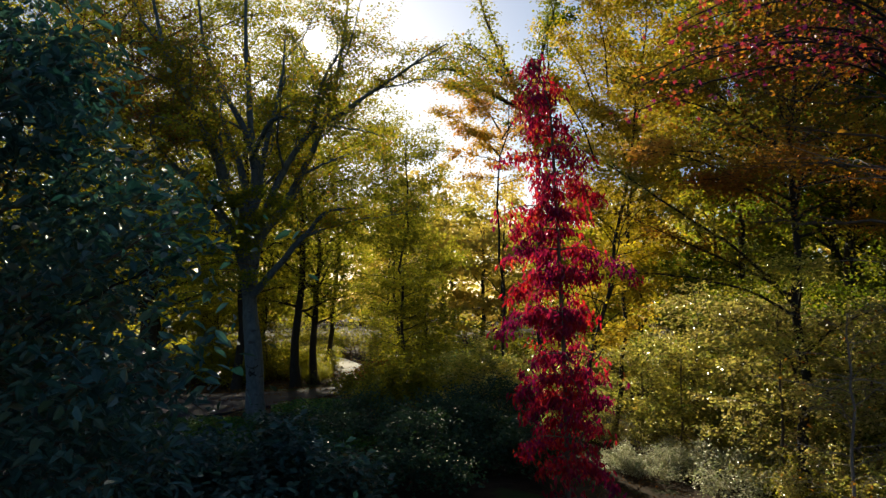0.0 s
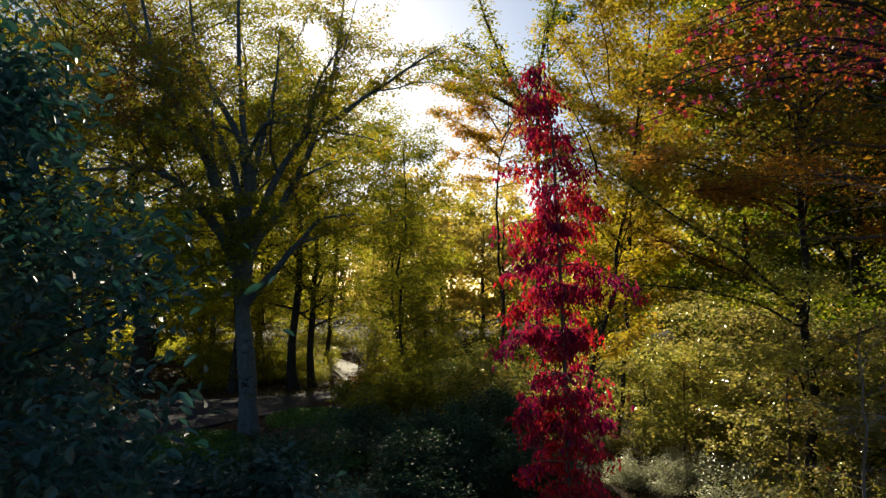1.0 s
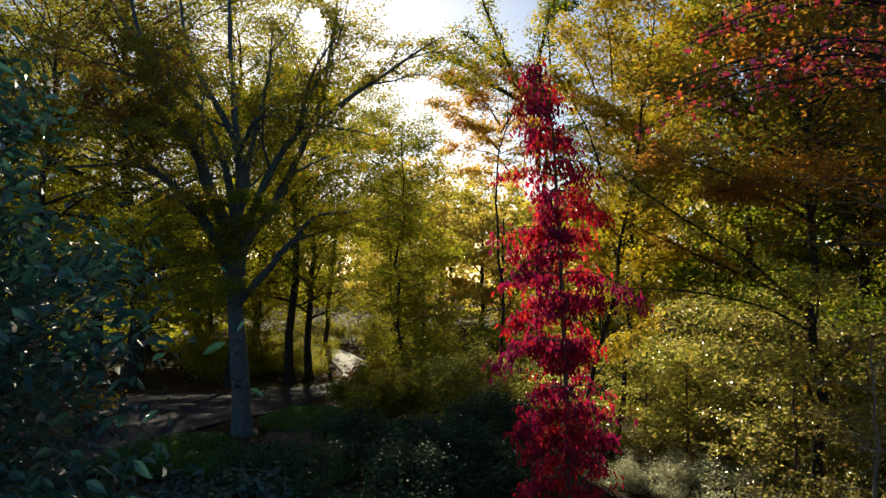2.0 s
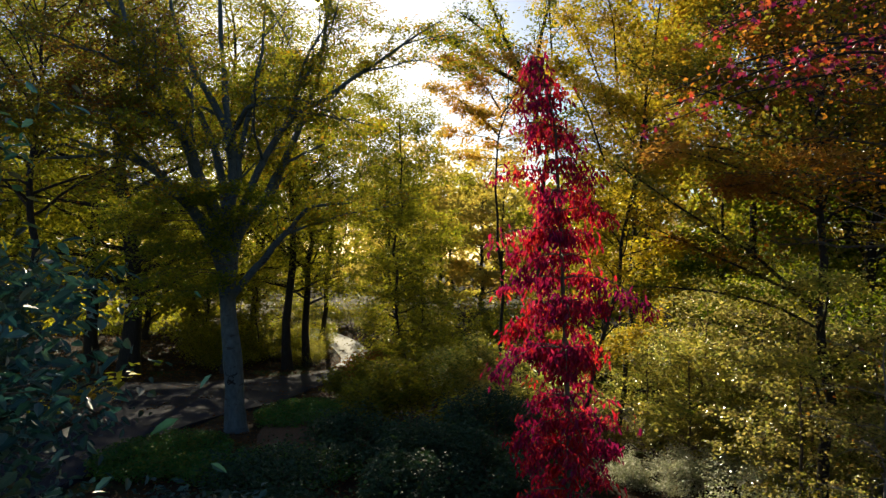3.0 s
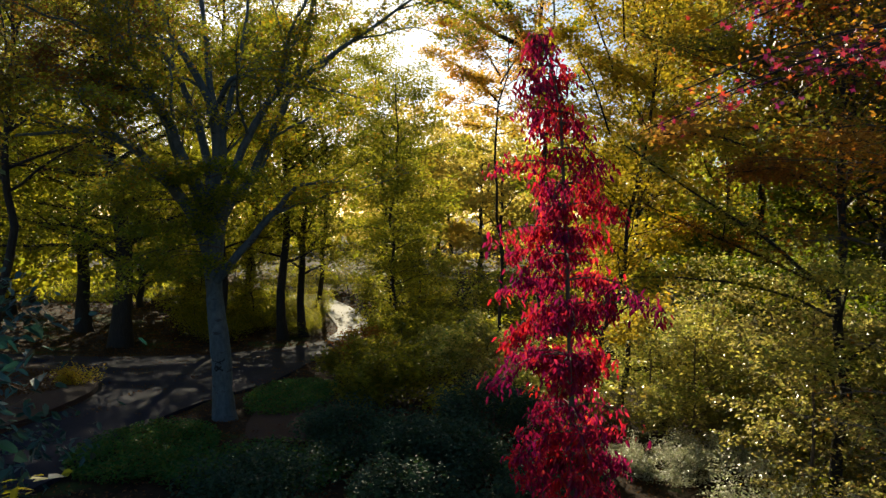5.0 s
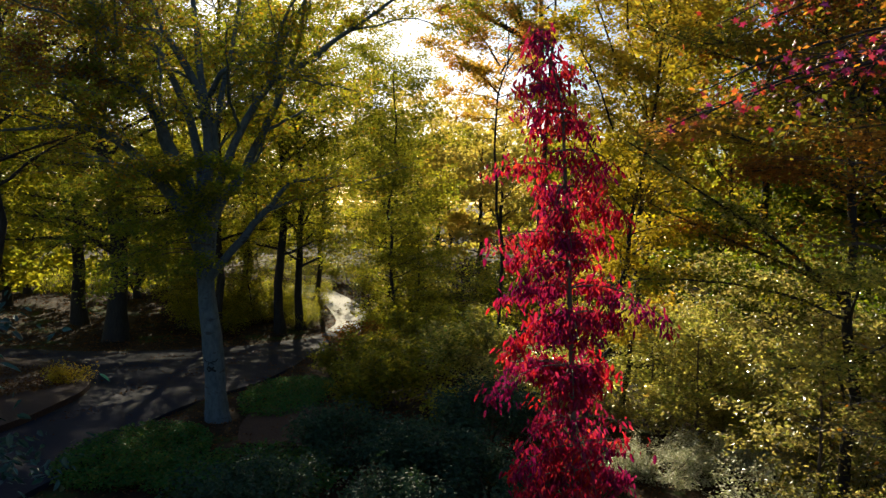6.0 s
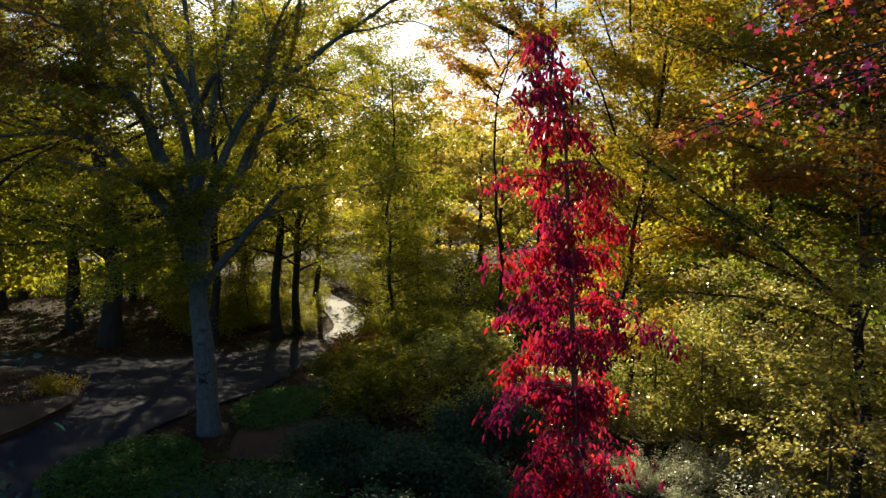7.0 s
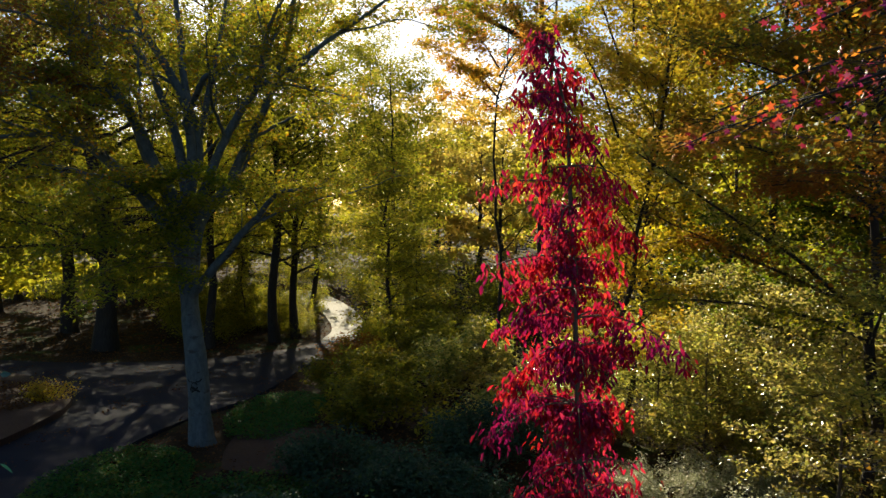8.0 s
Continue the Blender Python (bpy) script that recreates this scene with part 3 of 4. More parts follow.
# ---- the red tree ----
def red_tree():
    """A narrow tree whose tiers of short level boughs carry hanging leaves."""
    rng = np.random.default_rng(5)
    at = np.array([2.75, 16.6, gz(2.75, 16.6)])
    root = thing("sourwood_tree", at, "slender tree with drooping crimson and scarlet leaves", "tree")
    P = spline([(2.75, 16.6, at[2] - 0.4), (2.72, 16.6, 2.0), (2.62, 16.55, 4.7), (2.5, 16.5, 7.2), (2.4, 16.5, 8.6), (2.05, 16.5, 9.7)], 30)
    s = np.linspace(0, 1, 30)
    V, F = tube(P - at, 0.055 * (1 - s) ** 0.8 + 0.007, 8)
    part("trunk", V, F, bark_brown, root)
    # height of each tier, and its reach to either side
    TIERS = [(9.5, 0.25, 0.15), (9.05, 0.4, 0.4), (8.5, 0.85, 0.3), (8.1, 0.9, 0.2), (7.7, 0.6, 1.0), (7.2, 1.15, 0.75), (6.75, 0.4, 1.25), (6.25, 1.4, 0.6),
             (5.7, 1.0, 0.6), (5.25, 1.3, 1.65), (4.75, 1.4, 1.0), (4.25, 1.35, 0.7), (3.75, 1.6, 0.5), (3.2, 1.2, 1.3), (2.6, 1.1, 1.1), (2.0, 1.0, 1.0), (1.4, 1.1, 0.9), (0.8, 1.2, 1.0), (0.1, 1.1, 0.9)]
    anchors, weights = [], []
    for z, back, out in TIERS:
        full = rng.uniform(0.6, 1.3)
        z += rng.uniform(-0.13, 0.13)
        for az, reach in ((math.pi, back), (0.0, out), (-1.6, 0.45 * (back + out)), (1.6, 0.4 * (back + out)), (math.pi - 0.8, back * 0.7), (0.8, out * 0.7)):
            az += rng.uniform(-0.4, 0.4)
            L = reach * rng.uniform(0.85, 1.1)
            i = int(np.argmin(np.abs(P[:, 2] - z + rng.normal(0, 0.13))))
            t = np.linspace(0, 1, 9)[:, None]
            Q = P[i] + np.array([math.cos(az), math.sin(az), 0.32]) * L * t + np.array([0, 0, -rng.uniform(0.3, 0.85) * L]) * t ** 2
            subs, anc = branchlets(rng, Q, 0.005, 6, 0.22 + L * 0.24, up=-0.12, bend=0.5, start=0.15)
            V, F = joined([tube(Q - at, np.linspace(0.018, 0.005, 9), 5)] + [tube(q - at, w, 3) for q, w in subs])
            part("limb", V, F, bark_brown, root)
            anc = np.vstack([anc, Q[2:]])
            anchors.append(anc)
            weights.append(np.full(len(anc), (0.12 + L) * full * (0.42 if z > 8 else 0.7 if z > 5.5 else 1.0) * rng.uniform(0.3, 1.5) / len(anc)))
    A, w = np.vstack(anchors) - at, np.concatenate(weights)
    n = 12500
    w = w * rng.uniform(0.1, 1, len(A)) ** 1.3
    pos = A[rng.choice(len(A), n, p=w / w.sum())] + rng.normal(0, 1, (n, 3)) * np.array([0.085, 0.085, 0.085]) + np.array([0, 0, -0.04])
    V, F = leaves(rng, pos, 0.15, 0.34, 1.6, 0.9)
    part("crown", V, F, leaf_red, root, "hanging red leaves", smooth=False)
    return root


red_tree()

# ---- trees beyond the road ----
W = "woodland trees"
def wood(name, x, y, height, r, low, spread, n_limbs, n, size, mat, label, seed, **more):
    return tree(name, (x, y, gz(x, y)), height, r, low, spread, n_limbs, n, size, mat, bark_dark, label, group=W, seed=seed, **more)


wood("young_tree", -2.3, 48, 18.5, 0.11, 0.03, 3.8, 62, 29000, 0.17, leaf_olive, "slender young tree with olive-yellow leaves down to the ground", 21, rise=0.25, profile="round", even=1.5, sigma=0.09)
wood("young_tree", -3.6, 66, 14, 0.11, 0.08, 4.0, 36, 15000, 0.2, leaf_lime, "slender young tree with yellow-green leaves beside the road", 22, even=1.4, sigma=0.1)
wood("woodland_tree", -10.6, 53.2, 25, 0.30, 0.22, 5.5, 30, 20000, 0.2, leaf_lime, "tall dark-trunked tree with backlit yellow-green leaves", 23, even=1.4, sigma=0.09)
wood("woodland_tree", -9.5, 54.5, 18, 0.27, 0.26, 4.8, 26, 13000, 0.2, leaf_olive, "tall dark-trunked tree with olive leaves", 24, even=1.4, sigma=0.1)
wood("woodland_tree", -14.5, 51, 29, 0.26, 0.22, 6.0, 36, 22000, 0.21, leaf_lime, "tall dark-trunked tree with lime and yellow leaves", 44, even=1.3, sigma=0.1)
wood("woodland_tree", -16, 66, 24, 0.32, 0.16, 6.5, 28, 17000, 0.26, leaf_lime, "tall dark-trunked tree with yellow-green leaves in the sun", 25, even=1.2, sigma=0.1)
wood("woodland_tree", -9.8, 65.4, 25, 0.2, 0.2, 5.2, 36, 24000, 0.2, leaf_lime, "dark-trunked tree beside the bend of the road", 26, even=1.4)
wood("oak_tree", -20.3, 49.5, 29, 0.58, 0.17, 8.5, 44, 46000, 0.21, leaf_lime, "massive dark-trunked tree with level yellow-green boughs", 27, rise=0.3, even=1.5, sigma=0.085)
wood("oak_tree", -25.5, 57, 29, 0.45, 0.2, 8.0, 36, 26000, 0.25, leaf_olive, "stout dark-trunked tree with yellow-green boughs", 28, rise=0.3, even=1.3, sigma=0.1)
wood("oak_tree", -31, 50, 28, 0.45, 0.2, 8.0, 32, 26000, 0.24, leaf_olive, "stout dark-trunked tree with olive boughs", 45, rise=0.3, even=1.4)
wood("woodland_tree", -24, 74, 23, 0.3, 0.3, 7.0, 28, 13000, 0.32, leaf_olive, "tall olive-leaved tree deep in the wood", 71, even=1.1, sigma=0.11)
wood("woodland_tree", -36, 66, 31, 0.3, 0.35, 8.0, 28, 16000, 0.32, leaf_lime, "tall yellow-green tree deep in the wood", 72, even=1.1, sigma=0.11)
wood("woodland_tree", -6.4, 84, 15, 0.2, 0.1, 4.2, 28, 10000, 0.26, leaf_lime, "yellow-green tree closing the end of the path", 75, even=1.2, sigma=0.1)
wood("woodland_tree", -4.3, 60.5, 22.5, 0.12, 0.5, 3.5, 26, 8500, 0.21, leaf_olive, "tall slim tree with olive-yellow leaves beside the path", 77, even=1.1, sigma=0.12)
U = "low trees under the wood"
low_tree = tree("sapling", (-13.6, 58, gz(-13.6, 58)), 8.5, 0.06, 0.04, 2.6, 30, 5000, 0.2, leaf_olive, bark_dark, "low leafy tree with olive leaves under the wood", group=U, seed=73, rise=0.3, even=1.0, sigma=0.12)
low_lime = tree("sapling", (-1.4, 58, gz(-1.4, 58)), 8.0, 0.06, 0.03, 2.8, 32, 5500, 0.2, leaf_lime, bark_dark, "low leafy tree with yellow-green leaves under the wood", group=U, seed=74, rise=0.3, even=1.0, sigma=0.12)
for k, (x, y, sc) in enumerate([(-17.5, 58.5, 0.8), (-16.5, 64, 0.9), (-2.6, 61, 0.8), (-20.5, 64, 0.9), (-11.8, 60, 0.6), (9.2, 56, 1.0)]):
    copy_thing(low_lime if k in (2, 5) else low_tree, pose(x, y, gz(x, y), 0, 0, 47 * k) @ Matrix.Scale(sc, 4))
wood("brown_oak_tree", -16.6, 30.5, 18, 0.2, 0.45, 6.0, 30, 15000, 0.13, leaf_brown, "tree with dull brown leaves on the island bed", 63)
slim = wood("orange_tree", 3.25, 40, 18.5, 0.085, 0.68, 2.8, 20, 7500, 0.17, leaf_orange, "slim straight tree with an orange-gold crown", 29, rise=0.3, even=1.5)
wood("maple_tree", 16, 60, 25, 0.26, 0.15, 6.2, 32, 24000, 0.24, leaf_gold, "tall golden-leaved tree far behind the thicket", 66)
arched = wood("oak_tree", 5.7, 43, 25, 0.21, 0.66, 3.6, 9, 3600, 0.2, leaf_green, "tall tree with arching dark limbs and green leaves", 30, rise=0.9, profile="top", lean=(0.3, 0), sigma=0.07)
wood("maple_tree", 8.0, 34.5, 19, 0.1, 0.5, 3.4, 34, 15000, 0.15, leaf_gold, "golden tree with olive leaves behind the thicket", 76, even=1.5)
# ---- the thicket ----
wood("woodland_tree", 26, 48, 30, 0.35, 0.2, 8.0, 32, 36000, 0.3, leaf_green, "tall dark green tree in the wood behind", 62)
wood("maple_tree", 4.5, 26.5, 17.5, 0.075, 0.2, 2.9, 54, 31000, 0.13, leaf_gold, "golden-leaved tree glowing against the sun", 31, even=1.6, lean=(2.3, 0))
wood("woodland_tree", 11.05, 23.2, 18, 0.16, 0.52, 4.8, 32, 14000, 0.14, leaf_bronze, "tree with brown and olive leaves over the thicket", 32)
wood("woodland_tree", 17, 31, 23, 0.24, 0.4, 5.8, 34, 40000, 0.2, leaf_green, "dark green and olive tree over the thicket", 33)
wood("woodland_tree", 16, 42, 27, 0.25, 0.45, 6.5, 34, 40000, 0.25, leaf_olive, "tall olive-leaved tree behind the thicket", 34)
wood("woodland_tree", 20, 36, 26, 0.28, 0.25, 7.0, 32, 40000, 0.25, leaf_green, "dense dark green tree in the wood", 35)
wood("woodland_tree", 18.5, 24, 20, 0.2, 0.35, 5.0, 32, 24000, 0.16, leaf_green, "tall tree with dark green leaves in the thicket", 46)
def bough(root, ctrl, r, n, size, mat, seed, sigma=0.16, reach=1.1, count=14, shape="diamond"):
    """A long leafy limb on an existing tree."""
    rng = np.random.default_rng(seed)
    at = np.array(root.location)
    Q = spline(ctrl, 22)
    Q[2:] += np.cumsum(rng.normal(0, 0.014, (20, 3)), 0)
    subs, anc = branchlets(rng, Q, r * 0.25, count, reach, start=0.25, bend=0.6)
    V, F = joined([tube(Q - at, np.linspace(r, r * 0.22, 22), 7)] + [tube(q - at, w, 4) for q, w in subs])
    limb = part("limb", V, F, bark_dark, root)
    pos = anc[rng.integers(0, len(anc), n)] - at + rng.normal(0, sigma, (n, 3)) * np.array([1, 1, 0.7])
    V, F = leaves(rng, pos, size, 0.6, 0.3, 0.8 if shape == "diamond" else 1.6, shape)
    part("foliage", V, F, mat, limb, smooth=False)


golden = [o for o in bpy.data.objects if o.name.startswith("maple_tree") and abs(o.location.x - 4.5) < 0.01][0]
for k, c in enumerate([[(5.6, 26.5, 9.0), (4.9, 26.2, 10.6), (4.3, 26.0, 11.6), (3.8, 25.9, 12.2)], [(5.8, 26.5, 10.5), (5.2, 26.2, 12.2), (4.6, 26.0, 13.3), (4.1, 25.9, 14.0)], [(6.0, 26.5, 12.0), (5.8, 26.2, 13.6), (5.4, 26.0, 14.8), (5.0, 25.9, 15.6)], [(5.5, 26.5, 7.6), (4.6, 26.2, 8.8), (3.9, 26.0, 9.6), (3.3, 25.9, 10.0)]]):
    bough(golden, c, 0.035, 1300, 0.13, leaf_gold, 380 + k, 0.22, 1.2, 14)
brown_tree = [o for o in bpy.data.objects if o.name.startswith("woodland_tree") and abs(o.location.x - 11.05) < 0.01][0]
bough(brown_tree, [(11.05, 23.2, 4.0), (9.4, 22.3, 5.4), (7.5, 21.7, 6.6), (4.9, 21.6, 8.3)], 0.07, 1500, 0.11, thicket_leaf, 301)
bough(brown_tree, [(11.05, 23.2, 4.3), (9.2, 22.6, 5.2), (7.4, 22.3, 6.0), (5.5, 22.1, 6.9)], 0.055, 1300, 0.11, leaf_bronze, 302)
bough(brown_tree, [(11.05, 23.2, 3.7), (9.2, 21.9, 4.4), (7.0, 21.5, 4.9), (5.0, 21.3, 5.1)], 0.05, 1200, 0.11, leaf_lime, 303)
for k, (c, m) in enumerate([([(11.05, 23.2, 1.6), (10.2, 22.2, 2.6), (9.2, 21.2, 3.0), (8.3, 20.4, 3.1)], thicket_leaf), ([(11.05, 23.2, 2.4), (11.6, 22.0, 3.4), (12.2, 21.0, 3.9), (12.9, 20.2, 4.0)], leaf_dull),
                            ([(11.05, 23.2, 3.4), (10.6, 22.0, 4.6), (10.0, 21.0, 5.1), (9.4, 20.2, 5.2)], thicket_leaf), ([(11.05, 23.2, 0.4), (11.0, 22.0, 1.4), (10.6, 20.8, 1.8), (10.2, 19.8, 1.7)], leaf_dull)]):
    bough(brown_tree, c, 0.045, 1500, 0.12, m, 370 + k, 0.22, 1.3, 16)
# long level sprays of bronze leaves over the thicket
# two are in brighter orange, standing in for sun that doesn't reach them
for k, (x0, z0, x1, z1, y1, m) in enumerate([(11.0, 7.4, 5.2, 8.2, 20.0, leaf_orange), (11.0, 7.0, 7.0, 7.5, 19.4, leaf_rust), (11.1, 7.8, 15.2, 7.6, 20.0, leaf_rust), (11.0, 8.8, 6.2, 10.2, 20.5, leaf_bronze),
                                             (11.0, 8.3, 9.0, 8.0, 18.6, leaf_orange), (11.1, 6.2, 13.8, 6.3, 20.0, leaf_bronze), (11.0, 9.6, 8.2, 11.4, 20.0, leaf_rust), (11.0, 10.4, 14.6, 11.6, 20.0, leaf_rust), (11.0, 9.0, 13.4, 9.2, 19.0, leaf_bronze)]):
    bough(brown_tree, [(x0, 23.2, z0), (x0 * 0.65 + x1 * 0.35, 22.3, z0 * 0.6 + z1 * 0.4 + 0.25), (x0 * 0.3 + x1 * 0.7, 21.2, z1 + 0.15), (x1, y1, z1)], 0.05, 2300, 0.11, m, 310 + k, 0.2, 1.4, 20)
# limbs of the arching oak that reach over the gap of sky
for k, c in enumerate([[(5.6, 43, 11.5), (5.3, 42.5, 14.0), (4.4, 42, 15.6), (2.9, 42, 17.6), (1.2, 41.8, 19.0)], [(5.6, 43, 12.5), (4.9, 42.4, 15.2), (3.6, 42, 17.6), (2.6, 42, 20.2), (2.0, 42, 22)],
                       [(5.2, 42.3, 15.0), (3.2, 42, 15.9), (1.2, 41.8, 17.2), (-0.6, 41.6, 17.6)], [(5.6, 43, 14.0), (5.6, 42.6, 17.5), (6.2, 42.4, 20), (7.0, 42, 23)]]):
    bough(arched, c, 0.15, 1400, 0.19, leaf_green if k != 1 else leaf_olive, 330 + k, 0.3, 2.2, 16)
# level limbs of the slim orange tree
for k, c in enumerate([[(3.2, 40, 12.0), (2.2, 39.8, 13.0), (1.0, 39.6, 13.9), (-0.6, 39.4, 14.6)], [(3.2, 40, 13.4), (2.2, 39.8, 14.8), (1.2, 39.6, 15.6), (0.0, 39.6, 16.2)], [(3.2, 40, 13.0), (4.0, 39.6, 14.2), (4.8, 39.4, 14.8), (5.6, 39.3, 15.0)]]):
    bough(slim, c, 0.05, 1500, 0.16, leaf_orange, 340 + k, 0.22, 1.2, 12)
D = "understorey trees"
def umbrella(x, y, h, mat, label, seed):
    return tree("dogwood_tree", (x, y, gz(x, y)), h, 0.045, 0.1, 2.2, 36, 5200, 0.14, mat, bark_brown, label, group=D, seed=seed, rise=0.3, sigma=0.075, tilt=0.9, per_limb=6, profile="top", flat=0.6, even=1.6)


dog = [umbrella(7.4, 37.5, 4.6, thicket_leaf, "low umbrella-shaped tree with yellow-green leaves", 36), umbrella(10.2, 36.0, 5.0, thicket_leaf, "low umbrella-shaped tree with yellow leaves", 37),
       umbrella(10.6, 23.4, 6.3, leaf_dull, "low umbrella-shaped tree with dull olive leaves", 38),
       umbrella(16.2, 22.6, 6.4, leaf_green, "low umbrella-shaped tree with dark green leaves", 39)]
rng = np.random.default_rng(77)
for k, (x, y, sc) in enumerate([(12.2, 22.6, 1.0), (14, 24.4, 1.05), (17.6, 24.6, 1.1), (11.6, 34.5, 0.95), (12.8, 20.4, 0.85), (15.3, 20.2, 0.9), (18.4, 21.5, 1.0), (12.4, 26.2, 1.0), (15.6, 26.6, 1.05), (9.9, 31.0, 0.95), (12.0, 29.6, 1.1), (9.0, 34.2, 0.95), (5.8, 34.8, 0.7), (11.2, 32.6, 1.15)]):
    copy_thing(dog[3] if x > 13.5 else dog[2] if k in (0, 4, 6, 10, 13) else dog[k % 2], pose(x, y, gz(x, y), 0, 0, rng.uniform(0, 360)) @ Matrix.Scale(sc, 4))
tall = [shrub("thicket_bush", (12.6, 28.0, gz(12.6, 28) - 0.05), 1.5, 3.0, 3000, 0.12, thicket_leaf, "tall thicket bush with yellow-green leaves", group="thicket bushes", seed=83, stems=12, tilt=0.9, sigma=0.17),
        shrub("thicket_bush", (15.2, 18.4, gz(15.2, 18.4) - 0.05), 1.5, 3.0, 3000, 0.12, leaf_dull, "tall thicket bush with dull olive leaves", group="thicket bushes", seed=85, stems=12, tilt=0.9, sigma=0.17)]
for k, (x, y, sc) in enumerate([(14.8, 28.6, 1.1), (17, 28.4, 1.2), (13.2, 17.6, 0.7), (17, 18.8, 1.0), (12.2, 30.4, 1.0), (16, 30.6, 1.2), (18.8, 26.5, 1.1), (10.4, 20.6, 0.8), (11.3, 19.2, 0.85), (11.0, 31.5, 0.8), (9.4, 33.0, 0.7), (7.4, 34.0, 0.6), (12.6, 33.5, 0.9), (6.0, 37.0, 0.8)]):
    copy_thing(tall[k % 2], pose(x, y, gz(x, y) - 0.05, 0, 0, rng.uniform(0, 360)) @ Matrix.Scale(sc, 4))

# leafy young trees that close the darker end of the thicket
young = tree("thicket_tree", (15.4, 24.5, gz(15.4, 24.5)), 10, 0.07, 0.08, 2.5, 36, 7000, 0.135, leaf_green, bark_dark, "young tree with dark green leaves in the thicket", group=D, seed=88, rise=0.2, even=1.0, sigma=0.11)
for k, (x, y, sc) in enumerate([(18.2, 27.5, 1.1), (17.6, 22.6, 0.95), (14.0, 29.5, 0.8)]):
    copy_thing(young, pose(x, y, gz(x, y), 0, 0, 71 * k) @ Matrix.Scale(sc, 4))

# ---- far woods ----
def far(x, y, h, mat, label, seed):
    return tree("far_tree", (x, y, gz(x, y)), h, 0.3, 0.06, 7.0, 22, 4800, 0.52, mat, bark_dark, label, group="far trees", seed=seed, per_limb=4, tilt=2.2)


protos = [far(2, 112, 19, leaf_far_lit, "distant golden tree, its sunlight put into paler leaf colour", 41), far(14, 100, 13, leaf_lime, "distant yellow-green tree in the sun", 42), far(-30, 92, 14, leaf_olive, "distant tree with olive leaves", 43)]
SPOTS = [(-8, 118, 0), (12, 120, 0), (-20, 110, 1), (24, 92, 0), (34, 80, 1), (26, 70, 2), (38, 60, 1), (-42, 104, 1), (-54, 96, 2), (-47.5, 88, 1), (-66, 90, 1),
         (-38, 72, 2), (-52, 70, 1), (-24, 78, 1), (30, 48, 2), (-36, 62, 2), (48, 110, 0), (-80, 110, 1), (66, 90, 1), (-21, 86, 2), (22, 110, 1), (20, 54, 2), (14, 68, 1), (-2, 92, 0), (7, 84, 0), (0, 104, 0), (-6, 100, 0), (5, 98, 0), (-27, 70, 1), (28, 36, 2), (30, 26, 2), (-44, 52, 2)]
for x, y, k in SPOTS:
    copy_thing(protos[k], pose(x, y, gz(x, y), 0, 0, rng.uniform(0, 360)) @ Matrix.Scale(rng.uniform(0.85, 1.1), 4))

holly = tree("holly_tree", (14.0, 35.5, gz(14.0, 35.5)), 7.0, 0.1, 0.04, 2.8, 24, 9500, 0.2, leaf_green, bark_dark, "dense dark green small tree behind the thicket", group=D, seed=48, rise=0.4)
for x, y, sc in [(15.5, 37.5, 1.05), (17.5, 34, 1.1), (16.5, 45, 1.4), (21.5, 29.5, 1.2)]:
    copy_thing(holly, pose(x, y, gz(x, y), 0, 0, rng.uniform(0, 360)) @ Matrix.Scale(sc, 4))

# a wall of far foliage that closes the view all round
rng = np.random.default_rng(78)
n = 46000
ang = rng.uniform(0, 2 * np.pi, n)
rad = rng.uniform(172, 200, n)
top = 24.5 + 1.6 * np.sin(ang * 23) + 1.2 * np.sin(ang * 57 + 1)
far_pos = np.stack([rad * np.sin(ang), rad * np.cos(ang), -1 + top * rng.uniform(0, 1, n)], 1)
V, F = leaves(rng, far_pos, 2.3, 0.8, 0.2, 1.8, "diamond")
tagged(new("far_woods", mesh_of("far_woods", V, F, leaf_far_lit, False)), "distant belt of golden and yellow-green woods", "woods", kind="stuff")

tree("oak_tree", (9.7, 16.4, gz(9.7, 16.4)), 13, 0.12, 0.58, 3.9, 20, 8500, 0.11, leaf_bronze, bark_brown, "slim tree with sprays of brown and orange leaves", seed=49, rise=0.1, sigma=0.08)

# ---- the near tree, skylight put into its blue-green leaves ----
near_tree = tree("magnolia_tree", (-5.05, 7.9, gz(-5.05, 7.9)), 8.9, 0.11, 0.2, 3.25, 46, 19000, 0.16, leaf_teal, bark_brown, "leafy tree close by, skylight blue-green put into its dark leaves", seed=51, rise=0.3, width=0.42, shape="oval", profile="cone", hang=0.5, sigma=0.1)
tree("magnolia_tree", (-7.4, 11.5, gz(-7.4, 11.5)), 5.6, 0.09, 0.1, 2.9, 34, 12000, 0.16, leaf_teal, bark_brown, "leafy tree near the road, skylight blue-green put into its dark leaves", seed=52, rise=0.3, width=0.42, shape="oval", profile="round", hang=0.5, sigma=0.1)

bough(near_tree, [(-4.95, 7.9, 3.6), (-3.6, 7.8, 4.3), (-2.7, 7.7, 4.7), (-2.1, 7.7, 4.8)], 0.02, 60, 0.10, leaf_lime, 304, 0.05, 0.3, 6)

